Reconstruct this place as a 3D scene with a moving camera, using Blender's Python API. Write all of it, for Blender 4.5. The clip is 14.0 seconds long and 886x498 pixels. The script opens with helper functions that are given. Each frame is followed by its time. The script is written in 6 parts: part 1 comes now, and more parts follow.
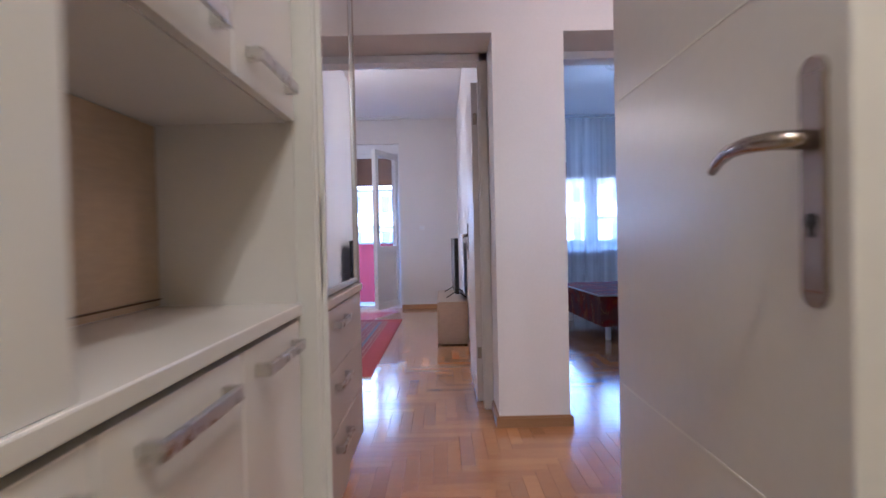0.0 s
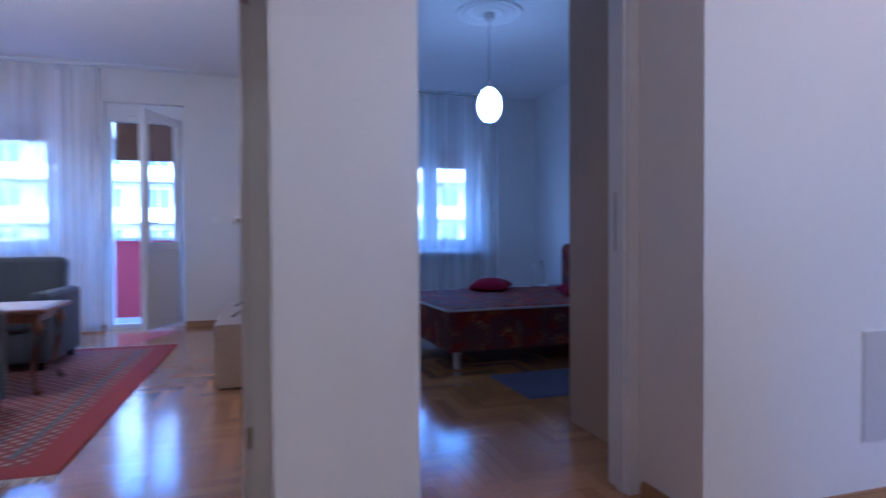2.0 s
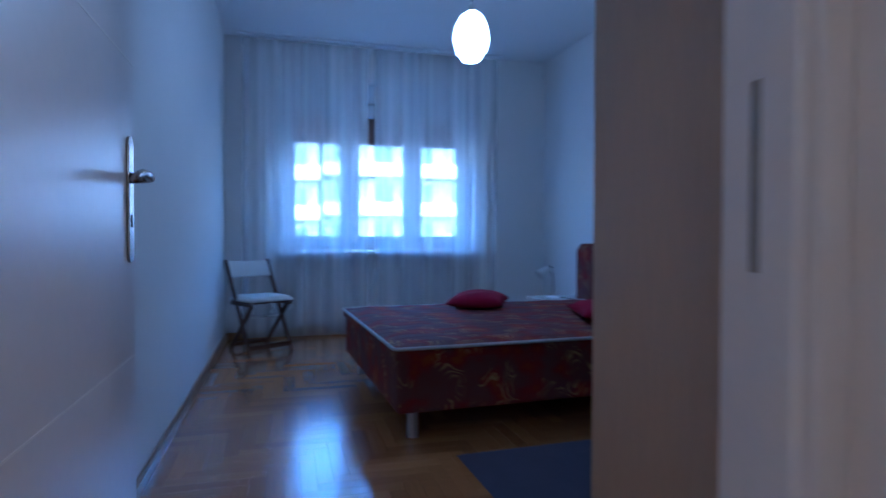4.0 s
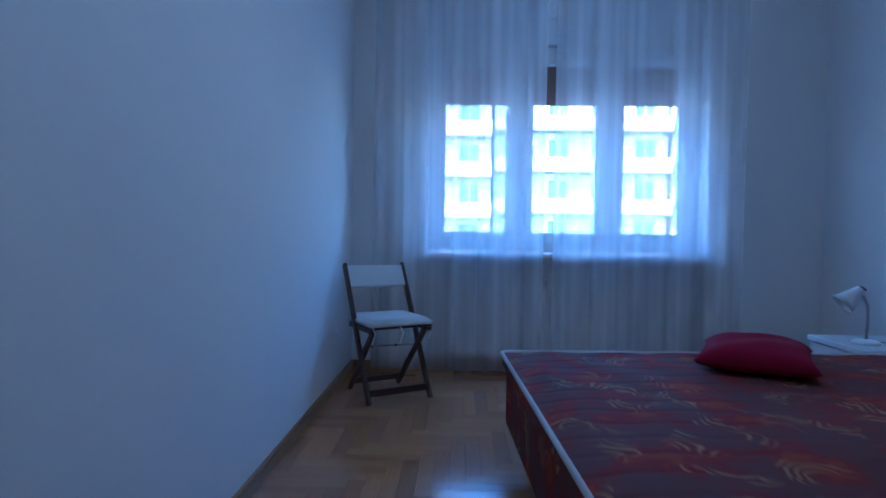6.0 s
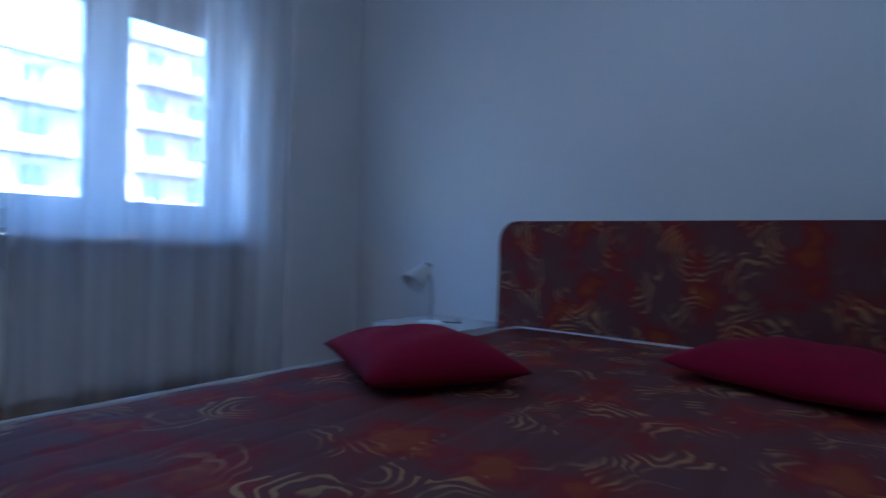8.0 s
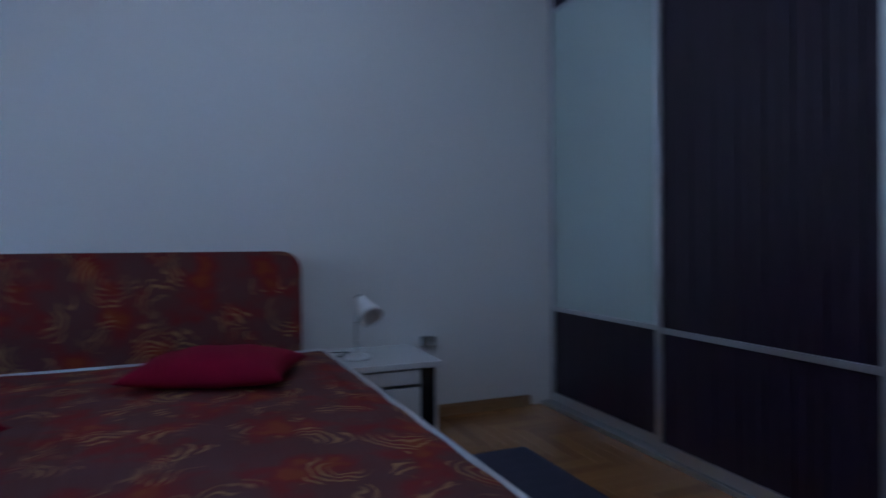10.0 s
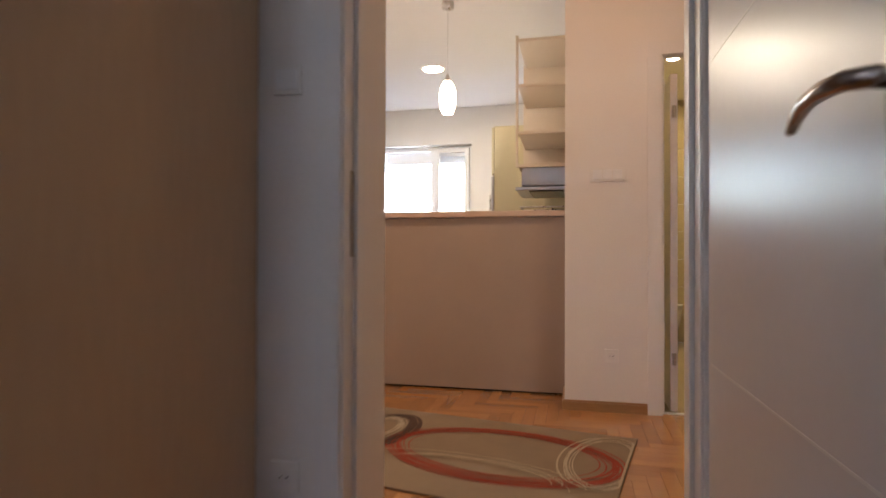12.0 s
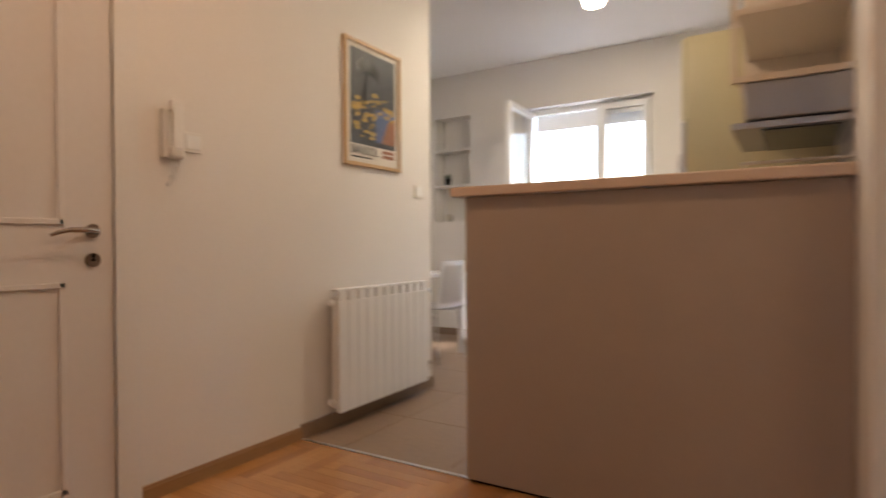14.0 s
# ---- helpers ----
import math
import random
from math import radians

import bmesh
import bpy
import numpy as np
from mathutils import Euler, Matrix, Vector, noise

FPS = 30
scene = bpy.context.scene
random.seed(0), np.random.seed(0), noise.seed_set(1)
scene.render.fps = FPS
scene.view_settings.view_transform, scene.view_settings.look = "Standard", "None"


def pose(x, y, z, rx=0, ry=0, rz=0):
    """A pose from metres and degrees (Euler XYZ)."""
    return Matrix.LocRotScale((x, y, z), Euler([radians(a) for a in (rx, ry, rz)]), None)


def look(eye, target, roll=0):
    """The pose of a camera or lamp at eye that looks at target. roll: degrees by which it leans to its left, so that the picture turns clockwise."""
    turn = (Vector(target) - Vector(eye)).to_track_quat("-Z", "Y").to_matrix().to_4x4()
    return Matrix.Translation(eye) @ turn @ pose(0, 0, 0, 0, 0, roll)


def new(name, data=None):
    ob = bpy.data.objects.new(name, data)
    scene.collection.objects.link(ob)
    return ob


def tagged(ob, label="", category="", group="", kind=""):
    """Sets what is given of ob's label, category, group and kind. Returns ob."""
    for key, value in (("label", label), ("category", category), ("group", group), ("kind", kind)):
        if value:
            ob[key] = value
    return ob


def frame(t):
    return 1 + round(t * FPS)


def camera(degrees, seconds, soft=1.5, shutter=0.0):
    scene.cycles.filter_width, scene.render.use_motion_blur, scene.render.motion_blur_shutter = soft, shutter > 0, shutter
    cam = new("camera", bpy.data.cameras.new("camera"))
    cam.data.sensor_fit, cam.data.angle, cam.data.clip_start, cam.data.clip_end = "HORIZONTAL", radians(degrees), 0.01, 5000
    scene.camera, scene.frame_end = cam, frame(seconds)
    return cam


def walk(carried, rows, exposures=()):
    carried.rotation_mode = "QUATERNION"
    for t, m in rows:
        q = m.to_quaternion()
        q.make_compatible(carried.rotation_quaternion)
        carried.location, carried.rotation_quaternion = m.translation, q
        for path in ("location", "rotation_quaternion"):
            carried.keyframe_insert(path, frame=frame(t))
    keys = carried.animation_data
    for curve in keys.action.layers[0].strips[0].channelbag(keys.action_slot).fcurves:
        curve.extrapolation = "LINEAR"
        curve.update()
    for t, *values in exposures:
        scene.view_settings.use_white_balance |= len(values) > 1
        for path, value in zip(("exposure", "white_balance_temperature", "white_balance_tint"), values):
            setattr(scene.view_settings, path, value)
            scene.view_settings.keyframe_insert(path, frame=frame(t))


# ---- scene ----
cam = camera(75.3, 14.0, 1.5, 0.6)
PATH = [
    (0, (-0.005, -0.165, 1.050), (0.000, 1.935, 1.012), -1.3),
    (0.5, (0.057, 0.291, 1.058), (0.077, 2.391, 1.023), -1.1),
    (1, (0.128, 0.702, 1.024), (0.411, 2.784, 0.980), -0.8),
    (1.5, (0.192, 1.069, 1.007), (0.617, 3.125, 0.968), -0.7),
    (2, (0.289, 1.457, 0.982), (0.899, 3.467, 0.945), -0.3),
    (2.2, (0.345, 1.560, 0.972), (1.084, 3.526, 0.933), -0.3),
    (3.2, (0.720, 2.330, 0.970), (1.607, 4.233, 0.926), 0),
    (4.3, (1.126, 3.070, 0.974), (1.443, 5.146, 0.927), 0.3),
    (4.5, (1.157, 3.246, 0.979), (1.312, 5.339, 0.927), 0.4),
    (5, (1.199, 3.701, 0.986), (1.186, 5.800, 0.927), 0.5),
    (5.5, (1.228, 4.112, 0.951), (1.184, 6.211, 0.895), 0.7),
    (6, (1.259, 4.562, 0.959), (1.201, 6.661, 0.905), 0.8),
    (6.5, (1.272, 5.037, 0.940), (1.455, 7.127, 0.895), 1.1),
    (7, (1.326, 5.404, 0.864), (1.977, 7.401, 0.830), 1.4),
    (7.5, (1.378, 5.653, 0.810), (2.524, 7.413, 0.789), 1.4),
    (7.7, (1.367, 5.709, 0.801), (2.696, 7.334, 0.783), 1.6),
    (8.7, (1.020, 5.860, 0.825), (3.047, 6.409, 0.831), 1.2),
    (9.8, (0.772, 5.985, 0.890), (2.800, 5.445, 0.915), 0.2),
    (10, (0.801, 5.996, 0.941), (2.758, 5.234, 0.930), -0.4),
    (10.5, (0.948, 6.045, 0.928), (2.546, 4.683, 0.907), 0.4),
    (11, (0.929, 5.709, 0.915), (2.297, 4.116, 0.928), 0.7),
    (11.5, (0.965, 5.290, 0.935), (1.868, 3.430, 0.948), 0.7),
    (12, (1.008, 4.856, 0.935), (1.457, 2.907, 0.957), 0.2),
    (12.5, (1.075, 4.368, 0.960), (1.497, 2.413, 0.986), 0.2),
    (13, (1.117, 3.890, 1.003), (1.641, 1.957, 1.009), 0),
    (13.5, (1.160, 3.455, 1.001), (1.843, 1.469, 0.985), -0.4),
    (14, (1.240, 3.033, 1.004), (2.330, 1.239, 0.986), -0.4),
]
EXPOSURES = [(0.0, 4.09, 4320, 19), (1.0, 3.86, 4000, 20), (1.5, 3.60, 3880, 20), (2.2, 3.52, 3800, 18), (5.0, 3.75, 3720, 7), (7.5, 3.44, 4230, 8), (10.0, 3.52, 4600, 10), (11.0, 3.70, 5150, 14), (12.0, 3.82, 6050, 15), (12.5, 3.82, 6250, 15), (13.0, 3.68, 6450, 16), (13.5, 3.52, 6500, 15), (14.0, 3.25, 6400, 15)]

walk(cam, [(t, look(eye, target, roll)) for t, eye, target, roll in PATH], EXPOSURES)

# ---- world, sun ----
CEIL = 2.86
world = bpy.data.worlds.new("world")
scene.world = world
world.use_nodes = True
_n = world.node_tree.nodes
_sky = _n.new("ShaderNodeTexSky")
_sky.sky_type = "NISHITA"
_sky.sun_disc = False
_sky.sun_elevation = radians(42)
_sky.sun_rotation = radians(239)
_sky.air_density = 1.2
_sky.dust_density = 1.0
_n["Background"].inputs[1].default_value = 0.15
world.node_tree.links.new(_sky.outputs[0], _n["Background"].inputs[0])
sun = new("sun", bpy.data.lights.new("sun", "SUN"))
sun.data.energy, sun.data.angle, sun.data.color = 3.6, radians(12), (1.0, 0.985, 0.96)
sun.matrix_world = look((0, 0, 0), (0.8, 0.48, -0.85))


# ---- helpers ----
def bx(bm, x0, x1, y0, y1, z0, z1, bevel=0.0):
    r = bmesh.ops.create_cube(bm, size=1, matrix=Matrix.Translation(((x0 + x1) / 2, (y0 + y1) / 2, (z0 + z1) / 2)) @ Matrix.Diagonal((abs(x1 - x0), abs(y1 - y0), abs(z1 - z0), 1)))
    if bevel:
        es = list({e for v in r["verts"] for e in v.link_edges})
        bmesh.ops.bevel(bm, geom=es, offset=bevel, segments=2, profile=0.5, affect="EDGES")
    return bm


def box(*a):
    return bx(bmesh.new(), *a)


def cyl(bm, p0, p1, r0, r1=None, seg=16):
    a, b = Vector(p0), Vector(p1)
    d = b - a
    m = Matrix.Translation((a + b) / 2) @ d.to_track_quat("Z", "Y").to_matrix().to_4x4()
    bmesh.ops.create_cone(bm, cap_ends=True, segments=seg, radius1=r0, radius2=r0 if r1 is None else r1, depth=d.length, matrix=m)
    return bm


def lathe(bm, prof, c=(0, 0, 0), seg=24, caps=True):
    rings = []
    for r, z in prof:
        rings.append([bm.verts.new((c[0] + r * math.cos(2 * math.pi * i / seg), c[1] + r * math.sin(2 * math.pi * i / seg), c[2] + z)) for i in range(seg)])
    for a, b in zip(rings, rings[1:]):
        for i in range(seg):
            bm.faces.new((a[i], a[(i + 1) % seg], b[(i + 1) % seg], b[i]))
    if caps:
        bm.faces.new(rings[0][::-1])
        bm.faces.new(rings[-1])
    return bm


def tube(bm, pts, r, seg=8):
    pts = [Vector(p) for p in pts]
    rings = []
    for i, p in enumerate(pts):
        d = (pts[min(i + 1, len(pts) - 1)] - pts[max(i - 1, 0)]).normalized()
        q = d.to_track_quat("Z", "Y")
        rr = r[i] if isinstance(r, (list, tuple)) else r
        rings.append([bm.verts.new(p + q @ Vector((rr * math.cos(2 * math.pi * k / seg), rr * math.sin(2 * math.pi * k / seg), 0))) for k in range(seg)])
    for a, b in zip(rings, rings[1:]):
        for k in range(seg):
            bm.faces.new((a[k], a[(k + 1) % seg], b[(k + 1) % seg], b[k]))
    bm.faces.new(rings[0][::-1])
    bm.faces.new(rings[-1])
    return bm


def sheet(bm, f, nu, nv):
    vs = [[bm.verts.new(f(i / nu, j / nv)) for j in range(nv + 1)] for i in range(nu + 1)]
    for i in range(nu):
        for j in range(nv):
            bm.faces.new((vs[i][j], vs[i + 1][j], vs[i + 1][j + 1], vs[i][j + 1]))
    return bm


def mesh_ob(name, bm, mat, smooth=False):
    bmesh.ops.recalc_face_normals(bm, faces=bm.faces)
    me = bpy.data.meshes.new(name)
    bm.to_mesh(me)
    bm.free()
    me.materials.append(mat)
    if smooth:
        for p in me.polygons:
            p.use_smooth = True
    return new(name, me)


def thing(name, label, category, loc=(0, 0, 0), rz=0.0, group=""):
    ob = new(name)
    ob.empty_display_size = 0.1
    ob.matrix_world = pose(loc[0], loc[1], loc[2], 0, 0, rz)
    return tagged(ob, label, category, group)


def part(name, bm, mat, parent, label="", smooth=False):
    ob = mesh_ob(name, bm, mat, smooth)
    ob.parent = parent
    if label:
        ob["label"] = label
    return ob


def struct(name, bm, mat, label=""):
    return tagged(mesh_ob(name, bm, mat), label, "", "", "structure")


# ---- materials ----
def material(name, color, rough=0.5, metal=0.0, var=0.06, scale=6.0, bump=0.0, bscale=120.0, stretch=(1, 1, 1), coat=0.0, sheen=0.0, rnd=0.0, spec=0.5):
    m = bpy.data.materials.new(name)
    m.use_nodes = True
    nt = m.node_tree
    N, L = nt.nodes, nt.links
    b = N["Principled BSDF"]
    co = N.new("ShaderNodeTexCoord")
    mp = N.new("ShaderNodeMapping")
    mp.inputs["Scale"].default_value = stretch
    L.new(co.outputs["Object"], mp.inputs[0])
    n1 = N.new("ShaderNodeTexNoise")
    n1.inputs["Scale"].default_value, n1.inputs["Detail"].default_value = scale, 6
    L.new(mp.outputs[0], n1.inputs["Vector"])
    n2 = N.new("ShaderNodeTexNoise")
    n2.inputs["Scale"].default_value, n2.inputs["Detail"].default_value = bscale, 3
    L.new(mp.outputs[0], n2.inputs["Vector"])
    mix = N.new("ShaderNodeMix")
    mix.data_type = "RGBA"
    hi = [min(1, c * (1 + var)) for c in color]
    lo = [c * (1 - var) for c in color]
    mix.inputs[6].default_value, mix.inputs[7].default_value = (*lo, 1), (*hi, 1)
    L.new(n1.outputs["Fac"], mix.inputs[0])
    out = mix.outputs[2]
    mix2 = N.new("ShaderNodeMix")
    mix2.data_type, mix2.blend_type = "RGBA", "MULTIPLY"
    mix2.inputs[0].default_value = min(1.0, var * 2)
    L.new(out, mix2.inputs[6])
    L.new(n2.outputs["Fac"], mix2.inputs[7])
    out = mix2.outputs[2]
    if rnd:
        oi, isl = N.new("ShaderNodeObjectInfo"), N.new("ShaderNodeNewGeometry")
        add = N.new("ShaderNodeMath")
        add.operation = "ADD"
        L.new(oi.outputs["Random"], add.inputs[0])
        L.new(isl.outputs["Random Per Island"], add.inputs[1])
        fr = N.new("ShaderNodeMath")
        fr.operation = "FRACT"
        L.new(add.outputs[0], fr.inputs[0])
        sh = N.new("ShaderNodeMath")
        sh.operation = "MULTIPLY"
        sh.inputs[1].default_value = 37.0
        L.new(fr.outputs[0], sh.inputs[0])
        L.new(sh.outputs[0], mp.inputs["Location"])
        mr = N.new("ShaderNodeMapRange")
        mr.inputs[3].default_value, mr.inputs[4].default_value = 1 - rnd, 1 + rnd
        L.new(fr.outputs[0], mr.inputs[0])
        hs = N.new("ShaderNodeHueSaturation")
        L.new(mr.outputs[0], hs.inputs["Value"])
        L.new(out, hs.inputs["Color"])
        out = hs.outputs[0]
    L.new(out, b.inputs["Base Color"])
    rr = N.new("ShaderNodeMapRange")
    rr.inputs[3].default_value, rr.inputs[4].default_value = max(0.02, rough * 0.85), min(1, rough * 1.15)
    L.new(n1.outputs["Fac"], rr.inputs[0])
    L.new(rr.outputs[0], b.inputs["Roughness"])
    b.inputs["Metallic"].default_value = metal
    b.inputs["Specular IOR Level"].default_value = spec
    b.inputs["Coat Weight"].default_value = coat
    b.inputs["Coat Roughness"].default_value = 0.12
    b.inputs["Sheen Weight"].default_value = sheen
    if bump:
        bp = N.new("ShaderNodeBump")
        bp.inputs["Strength"].default_value = bump
        bp.inputs["Distance"].default_value = 0.002
        L.new(n2.outputs["Fac"], bp.inputs["Height"])
        L.new(bp.outputs[0], b.inputs["Normal"])
    return m


def glow(name, color, strength):
    m = material(name, (0.85, 0.85, 0.83), 0.3)
    b = m.node_tree.nodes["Principled BSDF"]
    b.inputs["Emission Color"].default_value = (*color, 1)
    b.inputs["Emission Strength"].default_value = strength
    return m


def glass_material():
    m = bpy.data.materials.new("window_glass")
    m.use_nodes = True
    N, L = m.node_tree.nodes, m.node_tree.links
    N.clear()
    o, mx, tr, gl = (N.new("ShaderNode" + k) for k in ("OutputMaterial", "MixShader", "BsdfTransparent", "BsdfGlossy"))
    gl.inputs["Roughness"].default_value = 0.02
    mx.inputs[0].default_value = 0.05
    L.new(tr.outputs[0], mx.inputs[1])
    L.new(gl.outputs[0], mx.inputs[2])
    L.new(mx.outputs[0], o.inputs[0])
    return m


def sheer_material(name, color, cover):
    m = bpy.data.materials.new(name)
    m.use_nodes = True
    N, L = m.node_tree.nodes, m.node_tree.links
    N.clear()
    o, mx, tr, tl, df, m2, co, nz, mr, mp = (N.new("ShaderNode" + k) for k in ("OutputMaterial", "MixShader", "BsdfTransparent", "BsdfTranslucent", "BsdfDiffuse", "MixShader", "TexCoord", "TexNoise", "MapRange", "Mapping"))
    mp.inputs["Scale"].default_value = (10, 3, 0.16)
    nz.inputs["Scale"].default_value, nz.inputs["Detail"].default_value = 1.0, 2
    L.new(co.outputs["Object"], mp.inputs[0])
    L.new(mp.outputs[0], nz.inputs["Vector"])
    L.new(nz.outputs["Fac"], mr.inputs[0])
    mr.inputs[1].default_value, mr.inputs[2].default_value = 0.38, 0.72
    mr.inputs[3].default_value, mr.inputs[4].default_value = cover - 0.06, cover + 0.12
    tl.inputs[0].default_value = df.inputs[0].default_value = (*color, 1)
    m2.inputs[0].default_value = 0.45
    L.new(tl.outputs[0], m2.inputs[1])
    L.new(df.outputs[0], m2.inputs[2])
    L.new(mr.outputs[0], mx.inputs[0])
    L.new(tr.outputs[0], mx.inputs[1])
    L.new(m2.outputs[0], mx.inputs[2])
    L.new(mx.outputs[0], o.inputs[0])
    return m


def upholstery(name):
    """Woven cover: dark red and plum clouds with golden arcs."""
    m = bpy.data.materials.new(name)
    m.use_nodes = True
    N, L = m.node_tree.nodes, m.node_tree.links
    b = N["Principled BSDF"]
    co = N.new("ShaderNodeTexCoord")
    n1 = N.new("ShaderNodeTexNoise")
    n1.inputs["Scale"].default_value, n1.inputs["Detail"].default_value = 6.5, 3
    L.new(co.outputs["Object"], n1.inputs["Vector"])
    cr = N.new("ShaderNodeValToRGB")
    e = cr.color_ramp.elements
    e[0].position, e[0].color = 0.34, (0.125, 0.054, 0.054, 1)
    e[1].position, e[1].color = 0.60, (0.20, 0.022, 0.024, 1)
    x = e.new(0.47)
    x.color = (0.135, 0.048, 0.046, 1)
    x = e.new(0.67)
    x.color = (0.24, 0.052, 0.018, 1)
    L.new(n1.outputs["Fac"], cr.inputs[0])
    vo = N.new("ShaderNodeTexVoronoi")
    vo.inputs["Scale"].default_value = 6.5
    wn = N.new("ShaderNodeTexNoise")
    wn.inputs["Scale"].default_value, wn.inputs["Detail"].default_value = 7.0, 2
    L.new(co.outputs["Object"], wn.inputs["Vector"])
    off = N.new("ShaderNodeVectorMath")
    off.operation = "SUBTRACT"
    off.inputs[1].default_value = (0.5, 0.5, 0.5)
    L.new(wn.outputs["Color"], off.inputs[0])
    wp = N.new("ShaderNodeVectorMath")
    wp.operation = "MULTIPLY_ADD"
    wp.inputs[1].default_value = (0.13, 0.13, 0.13)
    L.new(off.outputs[0], wp.inputs[0])
    L.new(co.outputs["Object"], wp.inputs[2])
    L.new(wp.outputs[0], vo.inputs["Vector"])
    # half arcs about the cell points
    mul = N.new("ShaderNodeMath")
    mul.operation = "MULTIPLY"
    mul.inputs[1].default_value = 46.0
    L.new(vo.outputs["Distance"], mul.inputs[0])
    sn = N.new("ShaderNodeMath")
    sn.operation = "SINE"
    L.new(mul.outputs[0], sn.inputs[0])
    sc = N.new("ShaderNodeVectorMath")
    sc.operation = "SUBTRACT"
    L.new(wp.outputs[0], sc.inputs[0])
    L.new(vo.outputs["Position"], sc.inputs[1])
    dt = N.new("ShaderNodeVectorMath")
    dt.operation = "DOT_PRODUCT"
    L.new(sc.outputs[0], dt.inputs[0])
    spin = N.new("ShaderNodeVectorMath")
    spin.operation = "SUBTRACT"
    spin.inputs[1].default_value = (0.5, 0.5, 0.5)
    L.new(vo.outputs["Color"], spin.inputs[0])
    L.new(spin.outputs[0], dt.inputs[1])
    gate = N.new("ShaderNodeMapRange")
    gate.inputs[1].default_value, gate.inputs[2].default_value = 0.006, 0.022
    L.new(dt.outputs["Value"], gate.inputs[0])
    st = N.new("ShaderNodeMapRange")
    st.inputs[1].default_value, st.inputs[2].default_value = 0.1, 0.8
    st.inputs[4].default_value = 0.75
    L.new(sn.outputs[0], st.inputs[0])
    am = N.new("ShaderNodeMath")
    am.operation = "MULTIPLY"
    fade = N.new("ShaderNodeMapRange")
    fade.inputs[1].default_value, fade.inputs[2].default_value = 0.36, 0.50
    L.new(wn.outputs["Fac"], fade.inputs[0])
    gf = N.new("ShaderNodeMath")
    gf.operation = "MULTIPLY"
    L.new(gate.outputs[0], gf.inputs[0])
    L.new(fade.outputs[0], gf.inputs[1])
    L.new(gf.outputs[0], am.inputs[0])
    L.new(st.outputs[0], am.inputs[1])
    mx = N.new("ShaderNodeMix")
    mx.data_type = "RGBA"
    mx.inputs[7].default_value = (0.43, 0.26, 0.10, 1)
    L.new(am.outputs[0], mx.inputs[0])
    L.new(cr.outputs[0], mx.inputs[6])
    L.new(mx.outputs[2], b.inputs["Base Color"])
    b.inputs["Roughness"].default_value = 0.75
    b.inputs["Specular IOR Level"].default_value = 0.12
    wv = N.new("ShaderNodeTexNoise")
    wv.inputs["Scale"].default_value = 260
    L.new(co.outputs["Object"], wv.inputs["Vector"])
    bp = N.new("ShaderNodeBump")
    bp.inputs["Strength"].default_value, bp.inputs["Distance"].default_value = 0.35, 0.002
    L.new(wv.outputs["Fac"], bp.inputs["Height"])
    L.new(bp.outputs[0], b.inputs["Normal"])
    return m


def patterned_rug(name):
    """Red wool with small pale lozenges in rows."""
    m = material(name, (0.30, 0.075, 0.055), 0.95, var=0.25, scale=9, bump=0.6, bscale=300)
    N, L = m.node_tree.nodes, m.node_tree.links
    b = N["Principled BSDF"]
    old = b.inputs["Base Color"].links[0].from_socket
    co, mp, vo, mr, mx = (N.new("ShaderNode" + k) for k in ("TexCoord", "Mapping", "TexVoronoi", "MapRange", "Mix"))
    mp.inputs["Rotation"].default_value = (0, 0, radians(45))
    L.new(co.outputs["Object"], mp.inputs[0])
    vo.inputs["Scale"].default_value, vo.inputs["Randomness"].default_value = 17, 0.12
    L.new(mp.outputs[0], vo.inputs["Vector"])
    mr.inputs[1].default_value, mr.inputs[2].default_value = 0.34, 0.22
    L.new(vo.outputs["Distance"], mr.inputs[0])
    mx.data_type = "RGBA"
    mx.inputs[7].default_value = (0.45, 0.33, 0.25, 1)
    L.new(mr.outputs[0], mx.inputs[0])
    L.new(old, mx.inputs[6])
    L.new(mx.outputs[2], b.inputs["Base Color"])
    return m


WALL = material("wall_paint", (0.80, 0.78, 0.76), 0.85, var=0.03, scale=2.5, bump=0.12, bscale=90)
CEILING = material("ceiling_paint", (0.82, 0.81, 0.80), 0.9, var=0.02, scale=2, bump=0.08, bscale=80)
OAK = material("oak_parquet", (0.50, 0.238, 0.078), 0.18, var=0.18, scale=5, bump=0.05, bscale=60, stretch=(1.2, 14, 6), coat=0.5, rnd=0.19)
OAK_TRIM = material("oak_trim", (0.40, 0.23, 0.10), 0.35, var=0.18, scale=4, bump=0.1, bscale=60, stretch=(3, 3, 20))
JOINT = material("joint_filler", (0.24, 0.13, 0.055), 0.8)
DOOR = material("white_door_lacquer", (0.74, 0.71, 0.70), 0.30, var=0.03, scale=3, bump=0.06, bscale=40)
CASING = material("white_casing", (0.78, 0.77, 0.76), 0.4, var=0.03, scale=3, bump=0.05, bscale=60)
GROOVE = material("pale_groove", (0.86, 0.84, 0.80), 0.4)
PVC = material("white_pvc", (0.82, 0.83, 0.84), 0.3, var=0.02)
CHROME = material("brushed_metal", (0.62, 0.60, 0.58), 0.28, metal=1.0, var=0.05, scale=30)
BRASS = material("worn_nickel", (0.42, 0.36, 0.32), 0.25, metal=1.0, var=0.1, scale=30)
STEEL = material("hinge_steel", (0.50, 0.44, 0.36), 0.4, metal=1.0, var=0.1, scale=20)
ALU = material("satin_aluminium", (0.66, 0.68, 0.70), 0.32, metal=0.9, var=0.04, scale=20)
PLASTIC = material("white_plastic", (0.80, 0.79, 0.77), 0.35, var=0.02)
